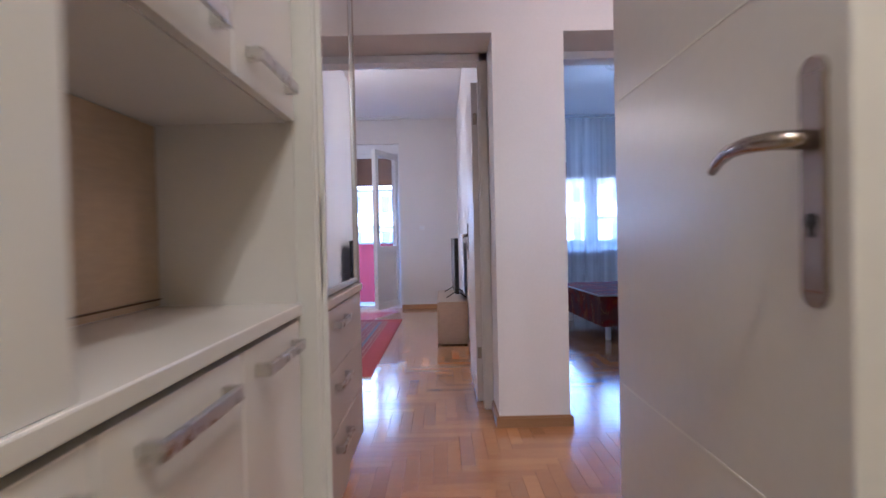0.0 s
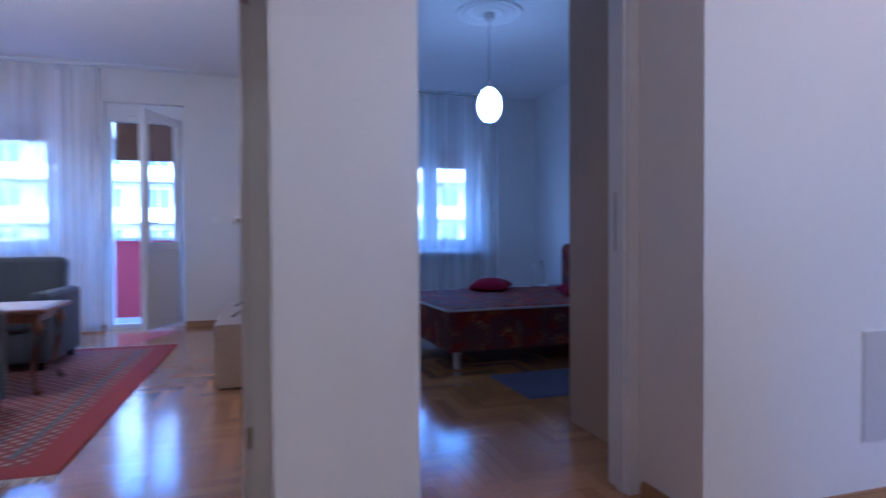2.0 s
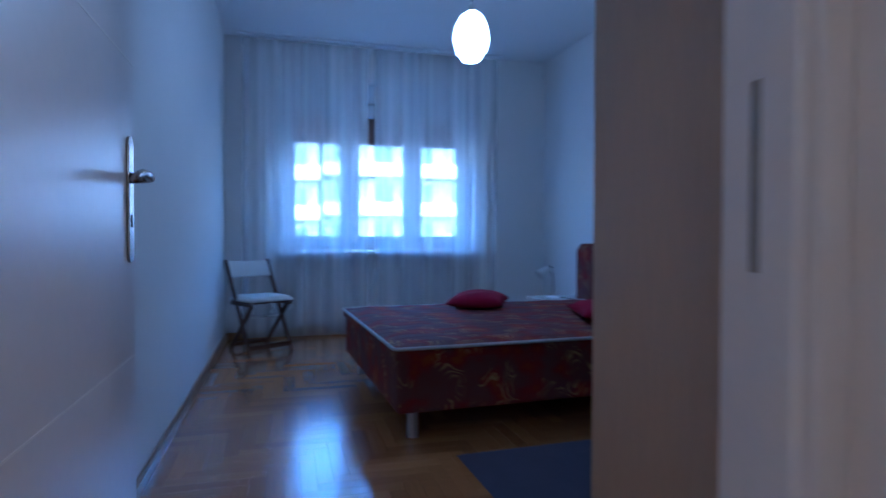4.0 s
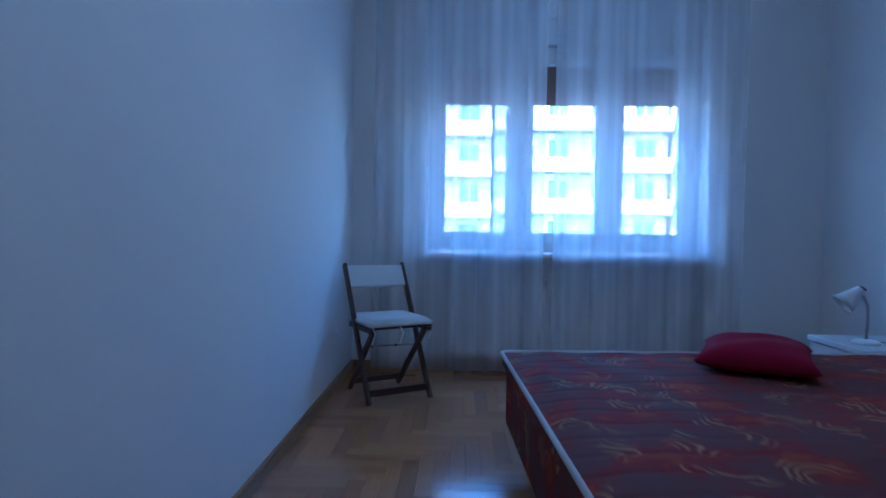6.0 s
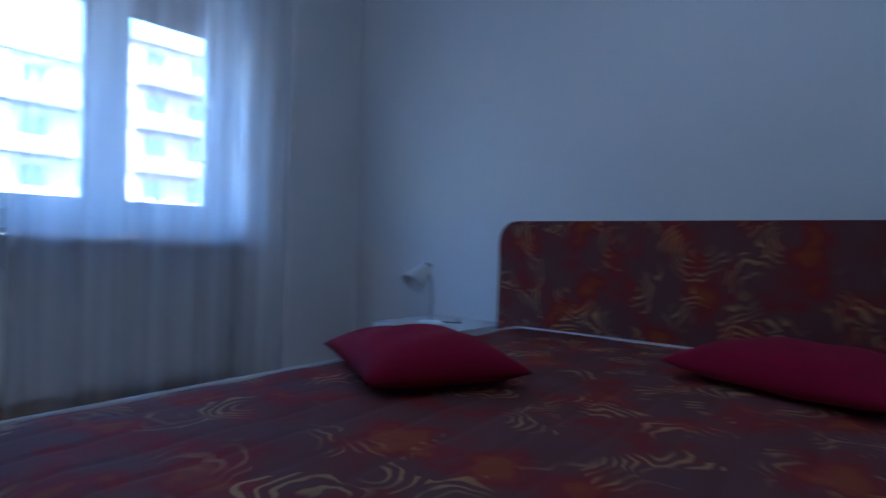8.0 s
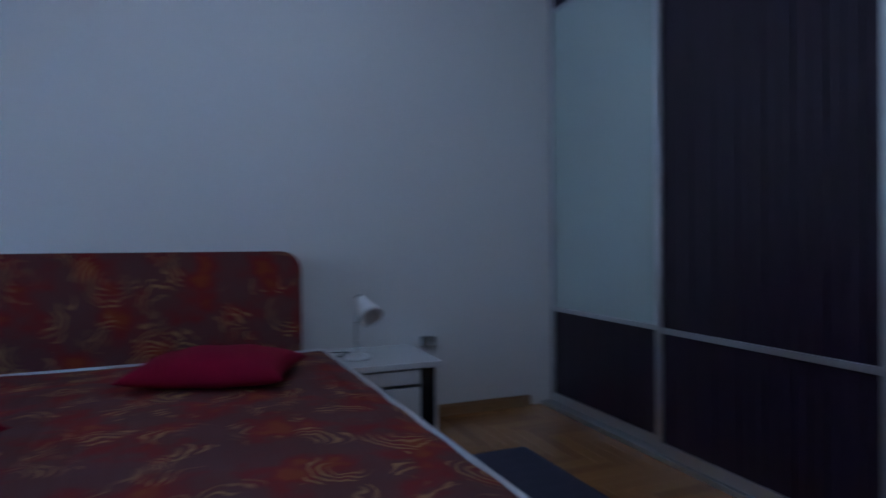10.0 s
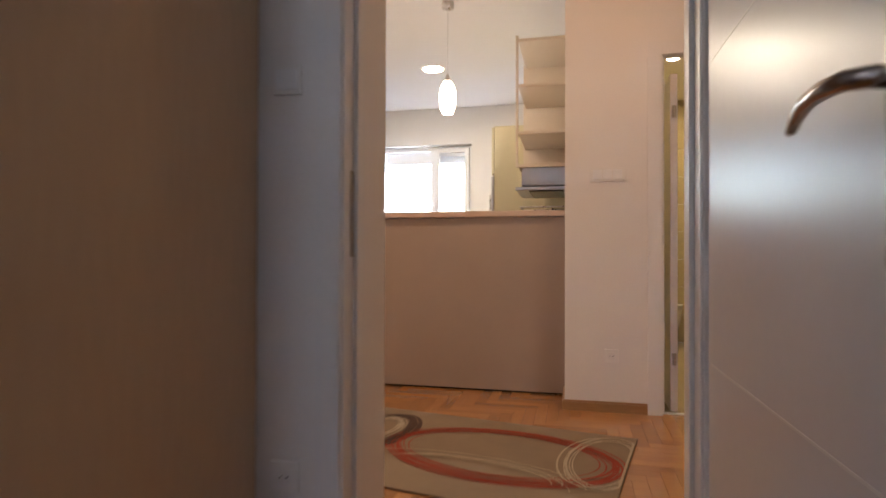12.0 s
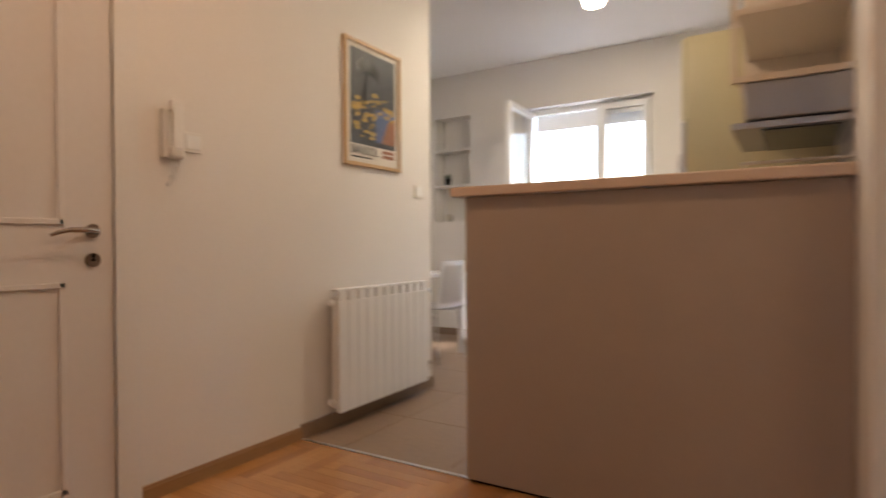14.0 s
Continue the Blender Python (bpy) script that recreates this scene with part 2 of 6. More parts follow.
BLACK = material("black_plastic", (0.012, 0.012, 0.014), 0.25, var=0.1)
CABINET = material("white_gloss_front", (0.76, 0.74, 0.73), 0.22, var=0.02, scale=3)
PALE_OAK = material("pale_oak_laminate", (0.55, 0.42, 0.29), 0.45, var=0.16, scale=5, bump=0.06, bscale=70, stretch=(3, 3, 16))
WARD_SIDE = material("beech_laminate", (0.58, 0.42, 0.27), 0.5, var=0.12, scale=5, bump=0.05, bscale=70, stretch=(14, 14, 1.4))
AUBERGINE = material("aubergine_panel", (0.028, 0.016, 0.036), 0.30, var=0.25, scale=6, stretch=(20, 20, 0.6))
FROST = material("pale_green_glass", (0.50, 0.58, 0.56), 0.12, var=0.03, scale=2, coat=0.6)
CLOSET = material("cream_lacquer", (0.44, 0.39, 0.36), 0.35, var=0.04, scale=4)
TAUPE = material("taupe_panel", (0.42, 0.345, 0.30), 0.55, var=0.06, scale=5, bump=0.12, bscale=240)
BARTOP = material("beige_worktop", (0.66, 0.52, 0.42), 0.35, var=0.05, scale=12)
SHELF = material("cream_shelf", (0.66, 0.58, 0.48), 0.5, var=0.05, scale=5)
OLIVE = material("cream_tall_front", (0.60, 0.55, 0.36), 0.4, var=0.04, scale=4)
MIRROR = material("mirror", (0.88, 0.89, 0.90), 0.02, metal=1.0, var=0.0)
GLASS = glass_material()
SHEER = sheer_material("sheer_voile", (0.96, 0.96, 0.97), 0.38)
FABRIC = upholstery("bed_cover_weave")
VELVET = material("crimson_velvet", (0.27, 0.004, 0.033), 0.9, var=0.2, scale=10, bump=0.3, bscale=350, spec=0.15)
PIPING = material("pale_piping", (0.62, 0.60, 0.60), 0.7, var=0.08, scale=40)
DARKWOOD = material("dark_stained_wood", (0.10, 0.045, 0.025), 0.4, var=0.3, scale=8, bump=0.15, bscale=90, stretch=(8, 8, 1.5))
CANVAS = material("white_canvas", (0.74, 0.73, 0.70), 0.9, var=0.05, scale=14, bump=0.5, bscale=320)
GREY_CLOTH = material("grey_blue_upholstery", (0.085, 0.095, 0.11), 0.95, var=0.18, scale=14, bump=0.5, bscale=320, sheen=0.2)
CHERRY = material("cherry_wood", (0.30, 0.12, 0.055), 0.3, var=0.22, scale=6, bump=0.1, bscale=80, stretch=(3, 12, 3), coat=0.3)
RUG_RED = patterned_rug("red_wool_rug")
RUG_BORDER = material("rug_border_wool", (0.38, 0.055, 0.045), 0.95, var=0.2, scale=20, bump=0.6, bscale=300)
FRINGE = material("cotton_fringe", (0.62, 0.55, 0.45), 0.95, var=0.1, scale=30)
RUG_BLUE = material("blue_grey_rug", (0.095, 0.09, 0.14), 0.95, var=0.25, scale=8, bump=0.9, bscale=160)
RUG_TAUPE = material("taupe_rug", (0.30, 0.225, 0.15), 0.95, var=0.15, scale=10, bump=0.7, bscale=300)
RUG_RUST = material("rust_yarn", (0.40, 0.060, 0.025), 0.95, var=0.2, scale=20, bump=0.6, bscale=300)
RUG_BROWN = material("brown_yarn", (0.085, 0.045, 0.03), 0.95, var=0.2, scale=20, bump=0.6, bscale=300)
RUG_CREAM = material("cream_yarn", (0.55, 0.46, 0.33), 0.95, var=0.15, scale=20, bump=0.6, bscale=300)
BATH_TILE = material("sand_wall_tile", (0.50, 0.42, 0.24), 0.22, var=0.16, scale=3, bump=0.05, bscale=20, stretch=(1, 1, 4), rnd=0.05)
BATH_FLOOR = material("sand_floor_tile", (0.46, 0.37, 0.21), 0.35, var=0.16, scale=3, bump=0.08, bscale=30, rnd=0.06)
KIT_TILE = material("brown_grey_floor_tile", (0.30, 0.205, 0.135), 0.35, var=0.15, scale=3, bump=0.08, bscale=30, rnd=0.06)
GROUT = material("pale_grout", (0.42, 0.38, 0.32), 0.9, var=0.1, scale=30)
CERAMIC = material("white_ceramic", (0.84, 0.83, 0.80), 0.08, var=0.01)
SHUTTER = material("brown_shutter", (0.20, 0.105, 0.06), 0.55, var=0.15, scale=6)
RED_PAINT = material("red_parapet", (0.36, 0.035, 0.05), 0.7, var=0.12, scale=4, bump=0.3, bscale=60)
RENDER_PALE = material("pale_render", (0.70, 0.68, 0.65), 0.95, var=0.10, scale=0.7, bump=0.3, bscale=30)
RENDER_PINK = material("pink_render", (0.60, 0.50, 0.47), 0.95, var=0.10, scale=0.7, bump=0.3, bscale=30)
CONCRETE = material("concrete_band", (0.40, 0.39, 0.38), 0.95, var=0.12, scale=1.5)
# Blue-grey base stands in for sky mirrored in the distant panes.
SKY_PANE = material("sky_toned_pane", (0.22, 0.25, 0.28), 0.10, var=0.2, scale=0.8)
ASPHALT = material("asphalt", (0.06, 0.06, 0.06), 0.9, var=0.2, scale=2)
LEAF = material("succulent_green", (0.05, 0.10, 0.04), 0.6, var=0.25, scale=20)
POSTER_DARK = material("poster_night_blue", (0.035, 0.05, 0.075), 0.5, var=0.4, scale=7)
POSTER_GOLD = material("poster_gold", (0.65, 0.42, 0.08), 0.5, var=0.3, scale=30)
POSTER_BLUE = material("poster_blue", (0.08, 0.16, 0.40), 0.5, var=0.3, scale=12)
POSTER_RUST = material("poster_rust", (0.38, 0.13, 0.05), 0.5, var=0.3, scale=12)
PAPER = material("poster_paper", (0.70, 0.66, 0.58), 0.6, var=0.05)
PINE = material("pine_frame", (0.62, 0.42, 0.22), 0.45, var=0.15, scale=8, stretch=(2, 2, 10))
HOOD = material("hood_steel", (0.45, 0.45, 0.47), 0.3, metal=0.9, var=0.05, scale=10)
HATCH = material("pale_grey_enamel", (0.60, 0.57, 0.56), 0.4, var=0.04, scale=5)
STRIPES = material("striped_board", (0.60, 0.60, 0.62), 0.4, var=0.12, scale=3, stretch=(1, 40, 1))
LIT_COOL = glow("lit_opal_glass", (0.92, 0.97, 1.0), 1.6)
LIT_WARM = glow("lit_warm_glass", (1.0, 0.83, 0.60), 3.0)
LIT_TULIP = glow("lit_tulip_glass", (1.0, 0.72, 0.44), 6.0)


def spot_lamp(name, loc, radius, watts, color, label, group="", bulb=None):
    """Round recessed ceiling lamp: a ring and its own disc of light."""
    t = thing(name, label, "ceiling lamp", loc, group=group)
    ring = bmesh.new()
    lathe(ring, [(radius + 0.022, 0.0), (radius + 0.02, -0.006), (radius + 0.004, -0.010), (radius, -0.002)], seg=28, caps=False)
    part("trim_ring", ring, PLASTIC, t)
    if bulb:
        dome = bmesh.new()
        lathe(dome, [(radius * k, -0.003 - 0.022 * (1 - k * k)) for k in (1.0, 0.9, 0.7, 0.45, 0.2, 0.02)], seg=28)
        part("diffuser", dome, bulb, t, "glowing opal diffuser", smooth=True)
    la = bpy.data.lights.new("lamp_disc", "AREA")
    la.shape, la.size, la.energy, la.color = "DISK", radius * 2, watts, color
    lo = new("lamp_disc", la)
    lo.parent = t
    lo.location = (0, 0, -0.030 if bulb else -0.008)
    return t


# ---- large structure ----
def wall_x(name, x0, x1, y0, y1, holes, label, mat=None, z1=CEIL):
    """Wall along x with openings (xa, xb, za, zb) cut through."""
    bm = bmesh.new()
    cuts = sorted(holes)
    x = x0
    for xa, xb, za, zb in cuts:
        bx(bm, x, xa, y0, y1, 0, z1)
        if za > 0:
            bx(bm, xa, xb, y0, y1, 0, za)
        bx(bm, xa, xb, y0, y1, zb, z1)
        x = xb
    bx(bm, x, x1, y0, y1, 0, z1)
    return struct(name, bm, mat or WALL, label)


floor = struct("floor", box(-4.1, 3.95, 0.885, 8.75, -0.12, -0.006), JOINT, "glossy honey-coloured herringbone oak parquet")
wall_x("wall_hall_rooms", -4.1, 3.95, 2.993, 3.46, [(-0.715, 0.294, 0, 2.17), (0.686, 1.64, 0, 2.17)], "thick white plaster wall between hall and rooms")
struct("wall_partition", box(0.25, 0.507, 3.46, 8.6, 0, CEIL), WALL, "white plaster wall between living room and bedroom")
struct("wall_bedroom_east", box(3.77, 3.95, 3.46, 9.05, 0, CEIL), WALL, "white bedroom wall behind the bed")
wall_x("wall_bedroom_window", 0.25, 3.77, 8.6, 9.05, [(0.985, 2.98, 0, 2.54)], "white bedroom wall with a deep window recess")
struct("wall_window_niche", box(0.985, 2.98, 8.75, 9.05, 0, 0.80), WALL, "white wall of the radiator niche below the window")
wall_x("wall_living_window", -4.1, 0.25, 8.53, 8.85, [(-3.35, -1.86, 0.87, 2.50), (-1.42, -0.62, 0.0, 2.50)], "white living room wall with window and balcony door")
struct("wall_living_west", box(-4.25, -4.1, 2.993, 8.85, 0, CEIL), WALL, "plain white living room wall")
struct("wall_hall_west", box(-1.06, -0.96, 1.36, 2.993, 0, CEIL), WALL, "plain white wall at the end of the hall")
wall_x("wall_bath_hall", -1.06, 1.07, 1.215, 1.268, [(-0.33, 0.537, 0, 2.15)], "white plaster wall round the bathroom door")
struct("wall_kitchen_west", box(0.93, 1.036, -2.45, 1.215, 0, CEIL), WALL, "white wall between bathroom and kitchen")
struct("wall_pillar_return", box(1.036, 1.07, 0.80, 1.215, 0, CEIL), WALL)
struct("wall_kitchen_west_lining", box(1.036, 1.05, -2.45, 0.8, 0, CEIL), WALL)
_bm = bmesh.new()
bx(_bm, 3.415, 3.53, -0.38, 1.83, 0, CEIL)
bx(_bm, 3.415, 3.53, 1.83, 2.75, 2.12, CEIL)
bx(_bm, 3.415, 3.53, 2.75, 2.993, 0, CEIL)
struct("wall_hall_east", _bm, WALL, "white hall wall beside the entrance door")
struct("wall_kitchen_nook", box(3.53, 5.1, -0.38, -0.28, 0, CEIL), WALL)
struct("wall_kitchen_east", box(5.1, 5.2, -2.75, -0.28, 0, CEIL), WALL)
_bm = bmesh.new()
for a, b, c, d in ((1.036, 2.32, 0, CEIL), (3.6, 4.22, 0, CEIL), (4.66, 5.1, 0, CEIL), (2.32, 3.6, 0, 0.9), (2.32, 3.6, 2.38, CEIL), (4.22, 4.66, 0, 1.25), (4.22, 4.66, 2.40, CEIL)):
    bx(_bm, a, b, -2.75, -2.45, c, d)
bx(_bm, 4.22, 4.66, -2.75, -2.63, 1.25, 2.40)
struct("wall_kitchen_window", _bm, WALL, "white kitchen wall with window and shelf niche")
struct("wall_bath_back", box(-0.95, 0.93, -1.95, -1.83, 0, CEIL), WALL)
struct("wall_bath_west", box(-0.95, -0.80, -1.83, 1.215, 0, CEIL), WALL)
struct("wall_bath_west_front", box(-0.80, -0.27, -1.83, -0.40, 0, CEIL), WALL)
struct("ceiling", box(-4.25, 5.2, 1.24, 9.05, CEIL, CEIL + 0.12), CEILING, "smooth white ceiling")
struct("ceiling_kitchen", box(0.93, 5.2, -2.75, 1.24, CEIL, CEIL + 0.12), CEILING)
struct("ceiling_bath", box(-0.80, 0.93, -1.83, 1.215, 2.64, 2.70), CEILING, "lowered white bathroom ceiling")
struct("floor_kitchen_bed", box(1.036, 5.2, -2.75, 0.885, -0.12, -0.005), GROUT)
struct("floor_bath_bed", box(-0.80, 0.93, -1.83, 1.24, -0.12, -0.005), GROUT)
struct("threshold_kitchen", box(2.415, 3.415, 0.872, 0.892, -0.004, 0.004), ALU, "thin metal strip between parquet and tiles")
struct("threshold_bath", box(-0.30, 0.53, 1.205, 1.24, -0.004, 0.005), PVC, "pale strip at the bathroom door")


def skirting(name, runs, label="varnished oak skirting board"):
    """runs: (x0, y0, x1, y1, side) with side the unit way into the room."""
    for x0, y0, x1, y1, sx, sy in runs:
        bm = bmesh.new()
        lo_x, hi_x, lo_y, hi_y = min(x0, x1), max(x0, x1), min(y0, y1), max(y0, y1)
        for th, z0, z1 in ((0.016, 0.0, 0.052), (0.011, 0.052, 0.062)):
            bx(bm, lo_x + min(0, sx * th), hi_x + max(0, sx * th), lo_y + min(0, sy * th), hi_y + max(0, sy * th), z0, z1)
        struct(name, bm, OAK_TRIM, label)


skirting("baseboard", [
    (0.294, 2.993, 0.686, 2.993, 0, -1), (1.64, 2.993, 3.40, 2.993, 0, -1), (0.686, 2.98, 0.686, 3.30, 1, 0), (1.64, 2.98, 1.64, 3.30, -1, 0),
    (0.294, 2.98, 0.294, 3.30, -1, 0), (0.507, 3.55, 0.507, 8.6, 1, 0), (0.507, 8.6, 0.985, 8.6, 0, -1), (0.985, 8.75, 2.98, 8.75, 0, -1), (2.98, 8.6, 3.77, 8.6, 0, -1), (3.77, 4.30, 3.77, 8.6, -1, 0), (1.71, 3.46, 1.82, 3.46, 0, 1),
    (-0.62, 8.53, 0.25, 8.53, 0, -1), (0.25, 3.55, 0.25, 8.53, -1, 0), (-1.86, 8.53, -1.42, 8.53, 0, -1), (-4.1, 8.53, -1.86, 8.53, 0, -1),
    (0.592, 1.268, 1.07, 1.268, 0, 1), (1.07, 0.92, 1.07, 1.284, 1, 0), (3.415, 0.885, 3.415, 1.74, -1, 0)])
for _r in ((3.415, -0.38, 3.415, 0.885, -1, 0), (2.2, -2.45, 5.1, -2.45, 0, 1)):
    _bm = bmesh.new()
    bx(_bm, min(_r[0], _r[2]) + min(0, _r[4] * .012), max(_r[0], _r[2]), _r[1], _r[3] + max(0, _r[5] * .012), 0, 0.075)
    struct("baseboard", _bm, KIT_TILE, "brown tile skirting")


# ---- doors ----
def door_lever(parent_leaf, x, y, z, sx, along, rose=False):
    """Lever on a long plate, on the face that looks to sx along x; the lever points along y by 'along'."""
    plate = bmesh.new()
    if rose:
        cyl(plate, (x, y, z), (x + sx * 0.009, y, z), 0.026)
    else:
        bx(plate, x, x + sx * 0.007, y - 0.022, y + 0.022, z - 0.17, z + 0.075, 0.003)
        for zz in (z - 0.165, z + 0.07):
            cyl(plate, (x, y, zz), (x + sx * 0.0062, y, zz), 0.0216, seg=20)
    hp = part("handle_plate", plate, BRASS, parent_leaf, "worn nickel handle plate")
    lever = bmesh.new()
    pts = [(x + sx * 0.006, y, z), (x + sx * 0.030, y, z), (x + sx * 0.046, y + along * 0.010, z + 0.001), (x + sx * 0.050, y + along * 0.05, z + 0.003),
           (x + sx * 0.049, y + along * 0.095, z + 0.002), (x + sx * 0.046, y + along * 0.130, z - 0.006), (x + sx * 0.043, y + along * 0.155, z - 0.017)]
    tube(lever, pts, [0.012, 0.011, 0.0105, 0.010, 0.009, 0.0075, 0.006], 12)
    part("lever", lever, BRASS, hp, smooth=True)
    key = bmesh.new()
    zk = z - 0.09
    cyl(key, (x + sx * 0.007, y, zk), (x + sx * 0.0095, y, zk), 0.009)
    bx(key, x + sx * 0.007, x + sx * 0.0095, y - 0.004, y + 0.004, zk - 0.018, zk)
    part("keyhole", key, BLACK, hp)


def leaf_door(name, hinge, width, rz, label, lever_z=1.07, grooves=True, height=2.03):
    """Flush white leaf; hinge line at local origin, leaf along +y; faces look along x."""
    t = thing(name, label, "door", (hinge[0], hinge[1], 0), rz)
    t["kind"] = "structure"
    leaf = part("leaf", box(-0.021, 0.021, 0.004, width, 0.008, height, 0.003), DOOR, t)
    if grooves:
        g = bmesh.new()
        for z in (0.70, 1.36):
            for s in (-1, 1):
                bx(g, s * 0.0205, s * 0.0217, 0.03, width - 0.005, z - 0.0022, z + 0.0022)
        part("groove", g, GROOVE, leaf, "thin pale inlay lines")
    for s in (-1, 1):
        door_lever(leaf, s * 0.021, width - 0.055, lever_z, s, -1)
    for z in (0.32, 1.80):
        h = bmesh.new()
        cyl(h, (0.0, -0.006, z - 0.035), (0.0, -0.006, z + 0.035), 0.008, seg=12)
        bx(h, -0.012, 0.012, -0.003, 0.003, z - 0.035, z + 0.035)
        part("hinge", h, STEEL, t, "steel hinge")
    return t


def door_frame(name, x0, x1, y0, y1, zt, jamb, room_side, label, cas=0.07, hall_casing=False):
    """Lining on both jambs and head, with flat casings on the given sides."""
    bm = bmesh.new()
    bx(bm, x0, x0 + jamb, y0, y1, 0, zt)
    bx(bm, x1 - jamb, x1, y0, y1, 0, zt)
    bx(bm, x0, x1, y0, y1, zt - jamb, zt)
    stop = (y0 + y1) / 2
    bx(bm, x0 + jamb, x0 + jamb + 0.012, y0 + 0.02, stop, 0, zt - jamb)
    bx(bm, x1 - jamb - 0.012, x1 - jamb, y0 + 0.02, stop, 0, zt - jamb)
    sides = [(y1, y1 + 0.014)] if room_side > 0 else [(y0 - 0.014, y0)]
    if hall_casing:
        sides.append((y0 - 0.014, y0) if room_side > 0 else (y1, y1 + 0.014))
    for a, b in sides:
        bx(bm, x0 - cas + jamb, x0 + jamb - 0.006, a, b, 0, zt + cas - jamb)
        bx(bm, x1 - jamb + 0.006, x1 + cas - jamb, a, b, 0, zt + cas - jamb)
        bx(bm, x0 + jamb - 0.006, x1 - jamb + 0.006, a, b, zt - jamb + 0.006, zt + cas - jamb)
    return struct(name, bm, CASING, label)


door_frame("door_frame_living", -0.713, 0.292, 3.33, 3.463, 2.165, 0.045, 1, "white door lining deep in the wall")
door_frame("door_frame_bedroom", 0.688, 1.638, 3.33, 3.463, 2.165, 0.045, 1, "white door lining deep in the wall")
door_frame("door_frame_bath", -0.328, 0.535, 1.212, 1.271, 2.148, 0.03, -1, "white bathroom door frame", hall_casing=True, cas=0.085)
for _y0, _x, _s in ((1.232, -0.298, 1), (3.40, 1.593, -1), (3.40, -0.668, 1)):
    _bm = bmesh.new()
    bx(_bm, _x - 0.001, _x + _s * 0.003, _y0, _y0 + 0.022, 0.93, 1.16)
    bx(_bm, _x - 0.001, _x + _s * 0.004, _y0 + 0.004, _y0 + 0.018, 1.05, 1.09)
    struct("strike_plate", _bm, STEEL, "steel strike plate let into the door frame")
leaf_door("door_bedroom", (0.700, 3.482), 0.828, 0.5, "open white bedroom door with nickel lever handle", 1.10)
leaf_door("door_living", (0.222, 3.475), 0.80, 0.0, "open white living room door with nickel lever handle", 1.07)
leaf_door("door_bath", (0.433, 1.205), 0.79, 180.0, "open white bathroom door with nickel lever handle", 1.15)


def entrance_door():
    t = thing("door_entrance", "closed white panelled entrance door with lever handle", "door", (3.432, 1.84, 0))
    t["kind"] = "structure"
    leaf = part("leaf", box(-0.025, 0.025, 0.0, 0.86, 0.006, 2.04, 0.003), DOOR, t)
    for z0, z1 in ((0.14, 0.88), (1.08, 1.92)):
        mb = bmesh.new()
        for a, b, c, d in ((0.17, 0.19, z0, z1), (0.67, 0.69, z0, z1), (0.17, 0.69, z0, z0 + 0.02), (0.17, 0.69, z1 - 0.02, z1)):
            bx(mb, -0.034, -0.0245, a, b, c, d, 0.003)
        part("panel_moulding", mb, DOOR, leaf)
    door_lever(leaf, -0.025, 0.075, 1.06, -1, 1, rose=True)
    k = cyl(bmesh.new(), (-0.025, 0.075, 0.955), (-0.034, 0.075, 0.955), 0.026)
    lk = part("lock_rose", k, BRASS, leaf)
    part("keyhole", box(-0.036, -0.0335, 0.066, 0.084, 0.951, 0.959), BLACK, lk)
    bm = bmesh.new()
    bx(bm, 3.395, 3.416, 1.745, 1.835, 0, 2.20)
    bx(bm, 3.395, 3.416, 2.75, 2.84, 0, 2.20)
    bx(bm, 3.395, 3.416, 1.835, 2.75, 2.11, 2.20)
    bx(bm, 3.416, 3.52, 1.826, 1.836, 0, 2.12)
    struct("door_frame_entrance", bm, CASING, "white entrance door casing")
    # Unseen slab added behind the leaf to seal the door opening.
    struct("entrance_backing", box(3.53, 3.56, 1.7, 2.993, 0, CEIL), WALL)


entrance_door()


# ---- windows ----
def sash(parent, name, x0, x1, z0, z1, y, f=0.055, depth=0.06, glass=True, mat=None):
    bm = bmesh.new()
    for a, b, c, d in ((x0, x0 + f, z0, z1), (x1 - f, x1, z0, z1), (x0 + f, x1 - f, z0, z0 + f), (x0 + f, x1 - f, z1 - f, z1)):
        bx(bm, a, b, y, y + depth, c, d, 0.004)
    s = part(name, bm, mat or PVC, parent)
    if glass:
        p = part("pane", box(x0 + f - 0.005, x1 - f + 0.005, y + depth * 0.45, y + depth * 0.45 + 0.006, z0 + f - 0.005, z1 - f + 0.005), GLASS, s)
        p.visible_shadow = False
    return s


def shutter(parent, x0, x1, z0, z1, y, mat):
    bm = bmesh.new()
    n = max(2, int((z1 - z0) / 0.037))
    for i in range(n):
        z = z0 + (z1 - z0) * i / n
        bx(bm, x0, x1, y, y + 0.012, z - 0.001, z + (z1 - z0) / n + 0.0015, 0.003)
    part("roller_shutter", bm, mat, parent, "half-lowered brown slatted roller shutter" if mat is SHUTTER else "white slatted roller blind")


